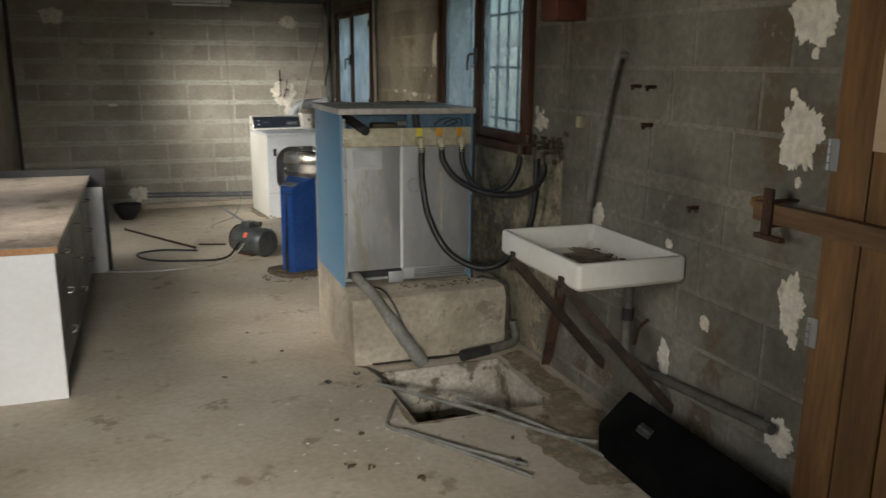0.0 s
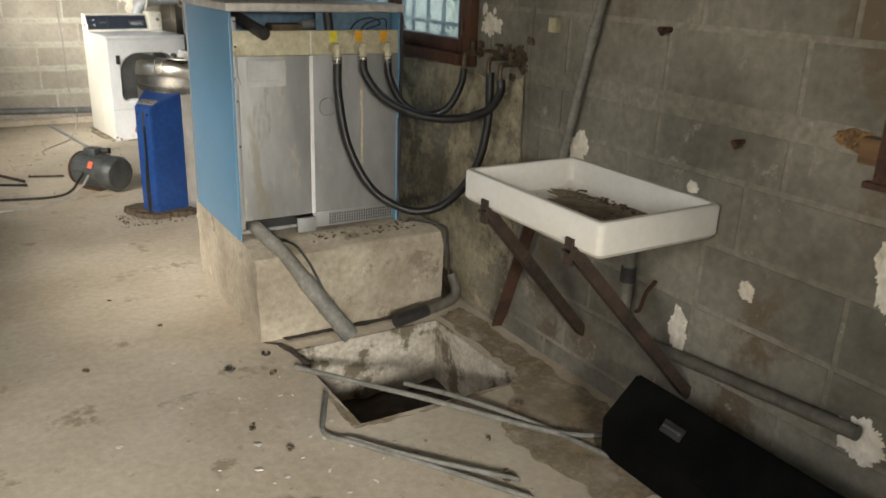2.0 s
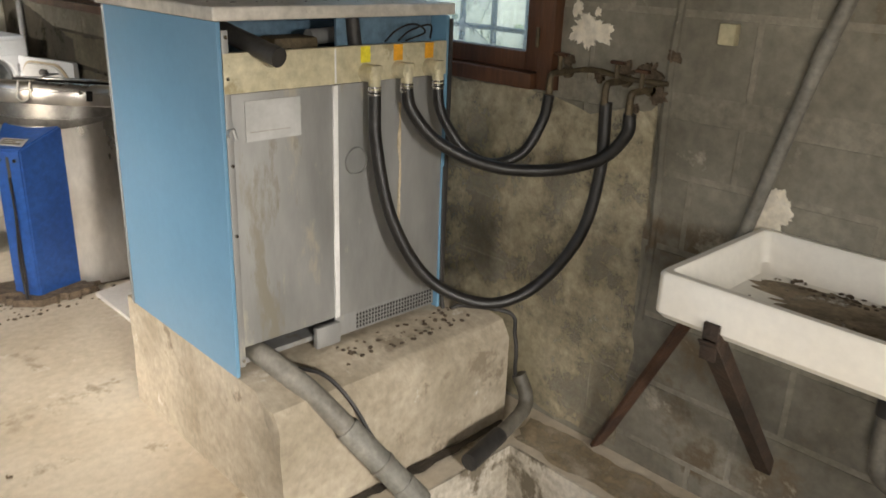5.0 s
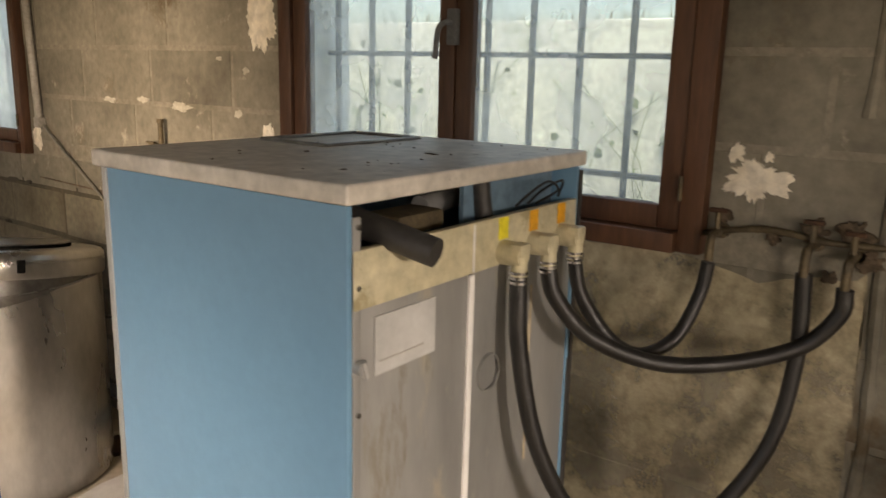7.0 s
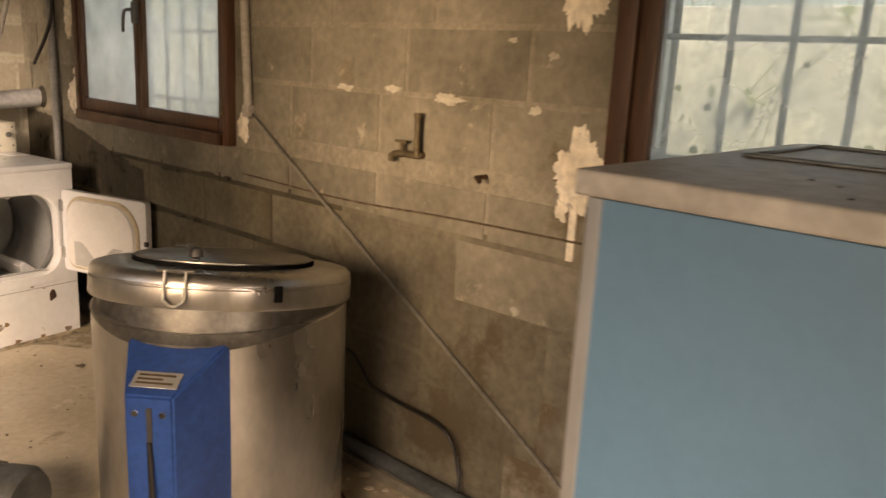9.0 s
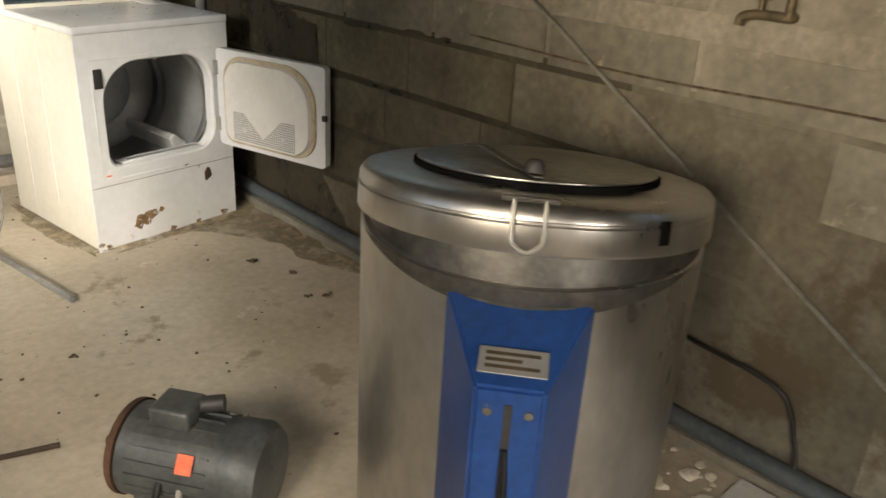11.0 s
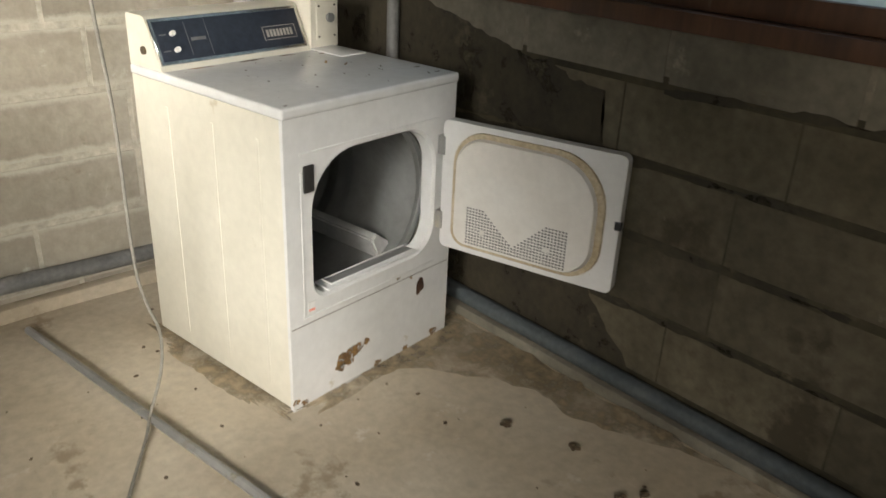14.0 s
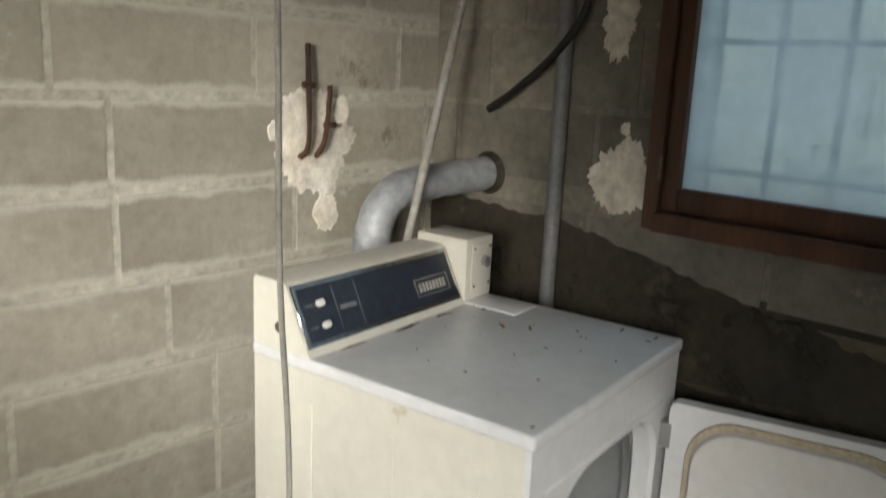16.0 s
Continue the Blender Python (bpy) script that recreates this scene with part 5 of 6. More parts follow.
def lime_splashes():
    rnd = random.Random(17)
    bm = bmesh.new()
    for _ in range(36):
        x, y = rnd.gauss(-1.12, 0.17), rnd.gauss(4.1, 0.36)
        if x > -0.97 and y > 3.95:
            continue
        blob(bm, pose(x, y, 0.0035, 0, 0, rnd.uniform(0, 360)), rnd.uniform(0.003, 0.013), 0.0012, 14, 0.9, 2.2, rnd.uniform(0, 50), rnd.uniform(0.3, 0.8))
    simple("lime_splashes", bm, M_PAD, "pale dried lime splashes on the floor by the pit", "splashes", kind="stuff")


lime_splashes()


# ---- pale pad behind the plinth ----
pad = bmesh.new()
prism(pad, [(-0.775, 5.79), (-0.765, 6.3), (-0.77, 6.80), (-0.45, 6.875), (-0.03, 6.875), (-0.03, 5.79)], -0.01, 0.014, "z")
bmesh.ops.bevel(pad, geom=[e for e in pad.edges if e.calc_length() > 0.05], offset=0.004, segments=2, affect="EDGES")
simple("screed_pad", pad, M_PAD, "pale smooth screed pad on the floor behind the plinth", "screed pad", kind="structure")


# ---- spin extractor ----
def build_extractor():
    R = 0.375
    c = Vector((-0.596, 7.26, 0.0))
    fa = math.atan2(-0.625, -0.78)
    e = thing("spin_extractor", pose(*c, 0, 0, math.degrees(fa)), "round stainless steel spin extractor with a blue foot box", "spin extractor")
    # local x points to the front
    bm = lathe(bmesh.new(), [(R - 0.03, 0.0), (R, 0.012), (R, 0.795), (R - 0.006, 0.80), (R - 0.05, 0.80)], 72)
    part("drum_casing", bm, M_STEEL, e)
    bm = lathe(bmesh.new(), [(R - 0.055, 0.862), (R + 0.006, 0.862), (R + 0.010, 0.868), (R + 0.010, 0.915), (R + 0.005, 0.918), (R + 0.005, 0.922), (R + 0.009, 0.925), (R + 0.007, 0.940), (R - 0.002, 0.951), (R - 0.02, 0.957), (R - 0.06, 0.959), (R - 0.12, 0.960), (0.10, 0.961), (0.0, 0.961)], 72)
    lid = part("lid_ring", bm, M_STEEL, e, "brushed steel lid rim")
    # inner ring in dark steel, so the lid gap reads as shaded
    part("shadow_gap", lathe(bmesh.new(), [(R - 0.06, 0.765), (R - 0.018, 0.768), (R - 0.018, 0.872)], 72), M_STEEL_DARK, lid, "inner ring darkened for the gap under the lid rim")
    lid.matrix_basis = Matrix.Translation((-R, 0, 0.742)) @ Matrix.Rotation(radians(-9.6), 4, "Y") @ Matrix.Translation((R, 0, -0.862))
    # drooping sheet below the front rim; a gap's shade in its dark colour
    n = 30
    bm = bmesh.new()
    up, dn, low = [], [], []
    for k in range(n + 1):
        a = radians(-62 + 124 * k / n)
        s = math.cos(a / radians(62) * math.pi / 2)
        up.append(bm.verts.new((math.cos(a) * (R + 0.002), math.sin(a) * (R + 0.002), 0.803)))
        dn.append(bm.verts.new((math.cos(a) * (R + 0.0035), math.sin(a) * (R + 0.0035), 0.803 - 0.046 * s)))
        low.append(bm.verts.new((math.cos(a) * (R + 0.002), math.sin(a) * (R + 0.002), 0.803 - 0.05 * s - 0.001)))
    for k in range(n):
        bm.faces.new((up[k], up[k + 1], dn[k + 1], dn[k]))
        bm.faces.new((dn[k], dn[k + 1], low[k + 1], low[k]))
    part("apron", bm, M_STEEL_DARK, e, "dark crescent sheet painted for the shaded gap under the rim")
    part("hatch", lathe(bmesh.new(), [(0.255, 0.970), (0.262, 0.973), (0.262, 0.976), (0.255, 0.979), (0.0, 0.982)], 56), M_STEEL_DULL, lid, "round dull steel hatch")
    # seal enlarged; its black also stands for the shaded gap under the hatch
    part("hatch_seal", lathe(bmesh.new(), [(0.25, 0.958), (0.268, 0.958), (0.268, 0.970), (0.25, 0.971)], 56), M_SPEAKER, lid, "black seal ring filling the dark gap under the hatch")
    q = Matrix.Translation((0.245, 0, 0.982)) @ Matrix.Rotation(radians(24), 4, "Z") @ Matrix.Rotation(radians(2.5), 4, "Y")
    bm = box(bmesh.new(), -0.30, 0.02, -0.010, 0.010, 0.0, 0.005, 0.0015, 1, q)
    box(bm, -0.31, -0.295, -0.045, 0.014, 0.0, 0.005, 0.0015, 1, q)
    part("hatch_strap", bm, M_STEEL_DARK, lid, "thin hooked steel strap on the hatch")
    part("strap_bolt", lathe(bmesh.new(), [(0.0, 0.026), (0.013, 0.024), (0.019, 0.015), (0.019, 0.0)], 18, (0.245, 0.0, 0.99)), M_BLACK, lid, "black bolt head")
    hp = [(R + 0.012, 0.028, 0.962), (R + 0.020, 0.028, 0.90), (R + 0.022, 0.024, 0.884), (R + 0.024, 0.0, 0.870), (R + 0.022, -0.024, 0.884), (R + 0.020, -0.028, 0.90), (R + 0.012, -0.028, 0.962)]
    part("hasp_loop", T(smooth_path(hp, 6), 0.0042, 8), M_GALV, lid, "thin wire hasp loop")
    part("hasp_bar", T([(R + 0.008, -0.05, 0.962), (R + 0.008, 0.05, 0.962)], 0.0055, 8), M_STEEL_DARK, lid)
    # curved lip of the casing over the blue box
    bm = bmesh.new()
    top, low = [], []
    for k in range(17):
        a = radians(-15 + 30 * k / 16)
        q = math.cos((k / 16 - 0.5) * math.pi)
        top.append(bm.verts.new((math.cos(a) * (R + 0.004), math.sin(a) * (R + 0.004), 0.772)))
        low.append(bm.verts.new((math.cos(a) * (R + 0.004 + 0.006 * q), math.sin(a) * (R + 0.004 + 0.006 * q), 0.768 - 0.042 * q)))
    for k in range(16):
        bm.faces.new((top[k], top[k + 1], low[k + 1], low[k]))
    bmesh.ops.solidify(bm, geom=bm.faces[:], thickness=0.002)
    part("casing_lip", bm, M_STEEL_DULL, e, "bent steel lip")
    a = radians(40)
    m = Matrix.Rotation(a, 4, "Z")
    part("rim_slot", box(bmesh.new(), R + 0.002, R + 0.0135, -0.013, 0.013, 0.885, 0.93, 0.002, 1, m), M_SPEAKER, lid, "black slot in the rim")
    # blue foot box: narrow front, flaring sides, sloped top
    bm = bmesh.new()
    zt, zb = 0.70, 0.012
    FX = R + 0.17
    fr = [(FX, -0.06), (FX, 0.06)]
    bk = [(R - 0.06, 0.15), (R - 0.06, -0.15)]
    lo = [bm.verts.new((*p, zb)) for p in fr + bk]
    hi = [bm.verts.new((*p, zt)) for p in fr] + [bm.verts.new((*p, zt + 0.09)) for p in bk]
    bm.faces.new(lo)
    bm.faces.new(hi)
    for k in range(4):
        j = (k + 1) % 4
        bm.faces.new((lo[k], lo[j], hi[j], hi[k]))
    bmesh.ops.bevel(bm, geom=list(bm.edges), offset=0.006, segments=2, affect="EDGES")
    foot = part("foot_box", bm, M_DEEPBLUE, e, "chipped deep blue enamelled box")
    sl = math.atan2(0.09, 0.23)
    q = Matrix.Translation((FX - 0.05, 0, zt + 0.022)) @ Matrix.Rotation(sl, 4, "Y")
    pl = part("name_plate", box(bmesh.new(), -0.028, 0.028, -0.06, 0.06, 0.0, 0.003, 0.001, 1, q), M_GALV, foot, "worn metal name plate")
    for k in range(3):
        part("plate_bar", box(bmesh.new(), -0.018 + 0.014 * k, -0.011 + 0.014 * k, -0.048, 0.046 - 0.03 * (k % 2), 0.003, 0.004, 0, 1, q), M_BRASS, pl)
    part("front_groove", B(FX - 0.002, FX + 0.0015, -0.007, 0.007, 0.03, zt - 0.03), M_BLACK, foot, "black vertical groove")
    for y in (-0.035, 0.035):
        part("bolt", T([(FX - 0.002, y, zt - 0.045), (FX + 0.006, y, zt - 0.045)], 0.008, 8), M_CHROME, foot)
    part("cable", T(smooth_path([(FX + 0.005, 0.0, 0.58), (FX + 0.015, 0.01, 0.4), (FX + 0.02, 0.0, 0.2), (FX + 0.05, 0.03, 0.008)], 6), 0.006, 8), M_HOSE, foot)
    for ang in (0, 120, 240):
        m = Matrix.Rotation(radians(ang), 4, "Z")
        part("foot", box(bmesh.new(), R - 0.05, R + (0.22 if ang == 0 else 0.04), -0.08, 0.08, -0.004, 0.02, 0.006, 2, m), M_RUST, e, "rusty base foot")
    fx, fy = c.x + math.cos(fa) * (R + 0.10), c.y + math.sin(fa) * (R + 0.10)
    heap = bmesh.new()
    for dx, dy, r, h, sd in ((0.0, 0.0, 0.17, 0.028, 3.0), (-0.08, 0.05, 0.11, 0.04, 7.0), (0.12, -0.06, 0.11, 0.03, 9.0), (0.22, -0.02, 0.08, 0.022, 5.0)):
        blob(heap, pose(fx + dx, fy + dy, 0.003), r, h, 40, 0.6, 2.2, sd, 0.8)
    simple("rust_flakes", heap, M_DEBRIS, "heap of brown rust flakes round the foot", "rust", kind="stuff")
    grime = clods(bmesh.new(), 120, c.x - 0.64, c.x - 0.05, c.y - 0.52, c.y - 0.2, 0.0, 0.002, 0.010, 9)
    simple("base_grime", grime, M_DEBRIS, "rusty crumbs round the extractor base", "debris", kind="stuff")
    simple("wall_rubble", clods(bmesh.new(), 70, -0.24, -0.03, 6.6, 7.25, 0.0, 0.005, 0.028, 19), M_PLASTER, "pale plaster rubble at the wall foot", "rubble", kind="stuff")
    # black tube in place of a lump on the wall and its shadow outline
    simple("extractor_cord", T(smooth_path([(-0.21, 7.2, 0.55), (-0.1, 7.22, 0.5), (-0.02, 7.2, 0.36), (0.0, 7.1, 0.33), (0.0, 6.85, 0.30), (0.0, 6.78, 0.18), (-0.03, 6.75, 0.12)], 7), 0.007, 8), M_HOSE, "black tube standing in for a wall lump and its shadow outline", "cord")


build_extractor()


# ---- dryer ----
def build_dryer():
    d = thing("tumble_dryer", pose(-0.815, 9.335, 0.0, 0, 0, 7.4), "white coin-operated tumble dryer with its door open", "tumble dryer")
    W, D, H = 0.687, 0.70, 0.915
    bm = bmesh.new()
    box(bm, 0.0, 0.012, 0.012, D, 0.012, H - 0.03, 0.003)
    sp = part("side_panel", bm, M_CREAM, d, "yellowed side panel with pressed ribs")
    for y in (0.10, 0.30, 0.52):
        part("rib", B(-0.0014, 0.002, y, y + 0.012, 0.06, H - 0.10, 0.001), M_CREAM, sp)
    part("side_panel", B(W - 0.012, W, 0.012, D, 0.012, H - 0.03, 0.003), M_CREAM, d, "yellowed side panel")
    part("rear_panel", B(0.012, W - 0.012, D - 0.012, D, 0.012, H - 0.03), M_GALV, d)
    part("base", B(0.012, W - 0.012, 0.012, D - 0.012, 0.0, 0.02), M_GALV, d)
    top = part("top_panel", B(-0.004, W + 0.004, -0.006, D + 0.002, H - 0.03, H, 0.009, 3), M_WHITE, d, "dusty white enamelled top")
    part("coin_tray", B(W - 0.13, W - 0.02, 0.38, D - 0.14, H + 0.0005, H + 0.0045, 0.002), M_WHITE, top)
    # front with its rounded opening
    bm = bmesh.new()
    loop = round_rect(0.098, 0.594, 0.348, 0.765, (0.13, 0.16, 0.055, 0.10), 9)
    cx, cz = 0.346, 0.56
    x0, x1, z0, z1 = 0.0, W, 0.0, H - 0.03
    inner, outer, back = [], [], []
    for px, pz in loop:
        vx, vz = px - cx, pz - cz
        k = min(((x1 - cx) / vx if vx > 0 else (x0 - cx) / vx) if abs(vx) > 1e-9 else 1e9, ((z1 - cz) / vz if vz > 0 else (z0 - cz) / vz) if abs(vz) > 1e-9 else 1e9)
        inner.append((px, pz))
        outer.append((cx + vx * k, cz + vz * k))
    corners = [(x0, z0), (x1, z0), (x1, z1), (x0, z1)]
    for q in corners:
        i = min(range(len(outer)), key=lambda n: (outer[n][0] - q[0]) ** 2 + (outer[n][1] - q[1]) ** 2)
        outer[i] = q
    vi = [bm.verts.new((p[0], 0.010, p[1])) for p in inner]
    vr = [bm.verts.new((p[0] + (p[0] - cx) * 0.035, 0.0, p[1] + (p[1] - cz) * 0.035)) for p in inner]
    vo = [bm.verts.new((p[0], 0.0, p[1])) for p in outer]
    vb = [bm.verts.new((p[0], 0.052, p[1])) for p in inner]
    ve = [bm.verts.new((p[0], 0.012, p[1])) for p in outer]
    n = len(vi)
    for k in range(n):
        j = (k + 1) % n
        for a, b in ((vo, vr), (vr, vi), (vi, vb), (ve, vo)):
            bm.faces.new((a[k], a[j], b[j], b[k]))
    front = part("front_panel", bm, M_WHITE, d, "white front with chipped enamel")
    part("opening_step", B(0.15, 0.55, 0.004, 0.07, 0.349, 0.357, 0.003), M_WHITE, front, "white sill of the opening")
    slot = part("lint_slot", B(0.175, 0.53, 0.022, 0.058, 0.3572, 0.3592, 0.0008), M_DRUM, front, "grey lint slot in the sill")
    for x in (0.172, 0.528):
        part("slot_rim", B(x, x + 0.005, 0.018, 0.062, 0.3572, 0.3615, 0.001), M_WHITE, slot)
    for y in (0.0175, 0.0585):
        part("slot_rim", B(0.1775, 0.5275, y, y + 0.004, 0.3572, 0.3615, 0.001), M_WHITE, slot)
    part("left_trim", B(0.052, 0.060, -0.0014, 0.001, 0.30, 0.735, 0.001), M_WHITE, front)
    part("top_trim", B(0.052, 0.606, -0.003, 0.001, 0.782, 0.788, 0.001), M_WHITE, front)
    part("bottom_trim", B(0.052, 0.606, -0.003, 0.001, 0.294, 0.300, 0.001), M_WHITE, front)
    # raised grey strip; the seam's shade is in its colour
    part("panel_seam", B(0.004, W - 0.004, -0.0006, 0.0008, 0.2755, 0.2785), M_CORD, front, "thin grey strip painted for the seam's shadow")
    part("latch", B(0.062, 0.098, -0.006, 0.002, 0.675, 0.752, 0.004), M_BLACK, front, "black latch plate")
    part("warning_sticker", B(0.066, 0.092, -0.0022, -0.0006, 0.305, 0.345), M_PAPER, front, "faded red and white sticker")
    part("sticker_band", B(0.068, 0.090, -0.0034, -0.0024, 0.316, 0.322), M_RED, front)
    for (x, z, r, sd) in ((0.215, 0.095, 0.042, 1), (0.262, 0.11, 0.026, 2), (0.30, 0.118, 0.015, 3), (0.19, 0.075, 0.022, 6), (0.045, 0.016, 0.014, 4), (0.012, 0.03, 0.014, 5), (0.62, 0.022, 0.02, 7), (0.35, 0.016, 0.016, 8), (0.48, 0.014, 0.013, 9), (0.44, 0.29, 0.008, 10), (0.50, 0.27, 0.006, 11)):
        part("rust_spot", blob(bmesh.new(), Matrix(((1, 0, 0, x), (0, 0, -1, 0.0008), (0, 1, 0, z), (0, 0, 0, 1))), r, 0.0012, 26, 0.7, 2.5, sd * 3.7, 0.7), M_RUSTPATCH, front, "rust breaking through the enamel")
    part("burnt_hole", blob(bmesh.new(), Matrix(((1, 0, 0, 0.545), (0, 0, -1, 0.0008), (0, 1, 0, 0.225), (0, 0, 0, 1))), 0.02, 0.0012, 20, 0.5, 2.0, 5.0, 1.5), M_RUST, front, "dark rusty hole")
    part("drum", lathe(bmesh.new(), [(0.285, 0.06), (0.285, 0.36), (0.278, 0.37), (0.278, 0.385), (0.285, 0.395), (0.285, 0.43), (0.278, 0.44), (0.278, 0.455), (0.285, 0.465), (0.285, 0.50), (0.275, 0.505), (0.19, 0.525), (0.185, 0.53), (0.0, 0.532)], 56, (0.335, 0.012, 0.545), "y"), M_DRUM, d, "grey steel drum")
    part("drum_face", lathe(bmesh.new(), [(0.292, 0.055), (0.292, 0.068), (0.268, 0.07)], 56, (0.335, 0.012, 0.545), "y"), M_DRUM, d)
    for ang in (-38, 82, 202):
        m = Matrix.Translation((0.335, 0, 0.545)) @ Matrix.Rotation(radians(ang), 4, "Y")
        b = bmesh.new()
        prism(b, [(-0.036, 0.0), (0.036, 0.0), (0.014, 0.082), (-0.014, 0.082)], 0.13, 0.50, "y")
        bmesh.ops.bevel(b, geom=list(b.edges), offset=0.006, segments=2, affect="EDGES")
        bmesh.ops.transform(b, matrix=m @ Matrix.Translation((0, 0, -0.284)), verts=b.verts)
        part("drum_baffle", b, M_BAFFLE, d, "folded steel drum baffle")
    # control console
    bm = bmesh.new()
    prism(bm, [(0.528, H), (0.538, H + 0.012), (0.60, H + 0.140), (0.612, H + 0.148), (D - 0.005, H + 0.148), (D, H + 0.14), (D, H)], 0.0, 0.555, "x")
    cons = part("console", bm, M_CREAM, d, "cream control console")
    q = Matrix.Translation((0.0, 0.5385, H + 0.014)) @ Matrix.Rotation(math.atan2(0.128, 0.062) - math.pi / 2, 4, "X")
    fr = box(bmesh.new(), 0.006, 0.548, -0.003, 0.002, 0.0, 0.138, 0.002, 1, q)
    part("panel_rim", fr, M_CHROME, cons, "bright panel rim")
    pan = part("control_panel", box(bmesh.new(), 0.016, 0.538, -0.005, -0.002, 0.010, 0.128, 0.001, 1, q), M_NAVY, cons, "dark navy control panel")
    for x, z in ((0.066, 0.088), (0.066, 0.040)):
        part("knob", T([q @ Vector((x, -0.004, z)), q @ Vector((x, -0.02, z))], 0.0075, 12), M_DOORWHITE, pan, "small pale knob")
        part("legend_bar", box(bmesh.new(), x - 0.04, x - 0.018, -0.0058, -0.0052, z - 0.002, z + 0.002, 0, 1, q), M_PVC, pan)
    for x, z0_, z1_ in ((0.115, 0.02, 0.12), (0.185, 0.015, 0.125)):
        part("divider", box(bmesh.new(), x, x + 0.0015, -0.0058, -0.0052, z0_, z1_, 0, 1, q), M_PVC, pan)
    part("legend_bar", box(bmesh.new(), 0.125, 0.175, -0.0058, -0.0052, 0.062, 0.072, 0, 1, q), M_PVC, pan)
    for a, b, c_, e_ in ((0.385, 0.515, 0.034, 0.036), (0.385, 0.515, 0.076, 0.078), (0.385, 0.387, 0.034, 0.078), (0.513, 0.515, 0.034, 0.078)):
        part("badge_line", box(bmesh.new(), a, b, -0.0058, -0.0052, c_, e_, 0, 1, q), M_CABLE, pan)
    for k in range(8):
        part("badge_bar", box(bmesh.new(), 0.397 + 0.0135 * k, 0.4065 + 0.0135 * k, -0.0058, -0.0052, 0.044, 0.067, 0, 1, q), M_CABLE, pan)
    part("side_grommet", T([(0.002, 0.615, H + 0.05), (-0.006, 0.615, H + 0.05)], 0.012, 14), M_BRASS, cons, "brown side grommet")
    coin = part("coin_box", B(0.562, W - 0.002, 0.535, D, H + 0.001, H + 0.168, 0.008, 2), M_CREAM, d, "cream metal coin box")
    part("coin_lock", T([(0.64, 0.536, H + 0.10), (0.64, 0.52, H + 0.10)], 0.015, 16), M_PVC, coin, "grey lock barrel")
    part("coin_plate", B(0.585, 0.67, 0.5315, 0.5345, H + 0.03, H + 0.15, 0.001), M_CREAM, coin)
    for x in (0.593, 0.662):
        for z in (0.04, 0.14):
            part("rivet", T([(x, 0.532, H + z), (x, 0.528, H + z)], 0.004, 8), M_CHROME, coin)
    for x, y, r, st, ang, sd, mm in ((0.30, 0.515, 0.016, 2.6, 4, 1, M_DEBRIS), (0.12, 0.518, 0.012, 3.4, 0, 2, M_RUSTPATCH), (0.44, 0.512, 0.013, 2.2, -8, 3, M_DEBRIS), (0.47, 0.36, 0.011, 1.9, 50, 4, M_RUSTPATCH),
                                     (0.50, 0.30, 0.008, 2.3, 35, 5, M_RUSTPATCH), (0.645, 0.13, 0.009, 1.5, 10, 6, M_DEBRIS), (0.61, 0.05, 0.006, 1.6, 60, 7, M_DEBRIS), (0.64, 0.045, 0.007, 1.3, 0, 8, M_DEBRIS),
                                     (0.56, 0.47, 0.014, 1.7, 20, 9, M_DEBRIS), (0.40, 0.20, 0.005, 1.8, 70, 10, M_DEBRIS), (0.03, 0.02, 0.005, 1.6, 0, 11, M_RUST)):
        q_ = Matrix.Translation((x, y, H - 0.0002)) @ Matrix.Rotation(radians(ang), 4, "Z") @ Matrix.Diagonal((st, 0.5, 1.0, 1.0))
        part("dirt_smear", blob(bmesh.new(), q_, r, 0.0009, 22, 0.8, 2.5, sd * 2.9, 0.8), mm, top, "brown grime smear")
    clod = clods(bmesh.new(), 30, 0.04, W - 0.03, 0.03, 0.52, H + 0.001, 0.0008, 0.0034, 31)
    tagged(part("dirt_flecks", clod, M_DEBRIS, top, "dark dirt flecks"), kind="stuff")
    # door: hinge line at the front's far edge, its face turned out
    hx = 0.612
    a = math.atan2(8.832 - 9.335 - hx * math.sin(radians(7.4)), -0.038 + 0.815 - hx * math.cos(radians(7.4))) - radians(7.4)
    m = Matrix.Translation((hx, -0.012, 0)) @ Matrix.Rotation(a, 4, "Z")

    def leaf(bm):
        bmesh.ops.transform(bm, matrix=m, verts=bm.verts)
        return bm
    L = 0.60
    bm = bmesh.new()
    prism(bm, round_rect(0.006, L, 0.36, 0.785, 0.02, 4), 0.0, 0.034, "y")
    bmesh.ops.bevel(bm, geom=[e for e in bm.edges if len(e.link_faces) == 2 and e.calc_face_angle(0) > 1.2], offset=0.004, segments=2, affect="EDGES")
    door = part("door", leaf(bm), M_WHITE, d, "open white door")
    ring0, ring1 = round_rect(0.050, 0.556, 0.382, 0.766, (0.16, 0.11, 0.052, 0.11), 9), round_rect(0.062, 0.534, 0.392, 0.750, (0.15, 0.10, 0.045, 0.10), 9)
    bm = bmesh.new()
    q1 = [bm.verts.new((x, -0.0005, z)) for x, z in ring0]
    q2 = [bm.verts.new((x + (0.29 - x) * 0.01, -0.010, z)) for x, z in ring0]
    q3 = [bm.verts.new((x, -0.010, z)) for x, z in ring1]
    for k in range(len(q1)):
        j = (k + 1) % len(q1)
        bm.faces.new((q1[k], q1[j], q2[j], q2[k]))
        bm.faces.new((q2[k], q2[j], q3[j], q3[k]))
    part("door_seal", leaf(bm), M_SEAL, door, "tan felt door seal")
    bm = bmesh.new()
    r0 = [bm.verts.new((x, -0.004, z)) for x, z in ring1]
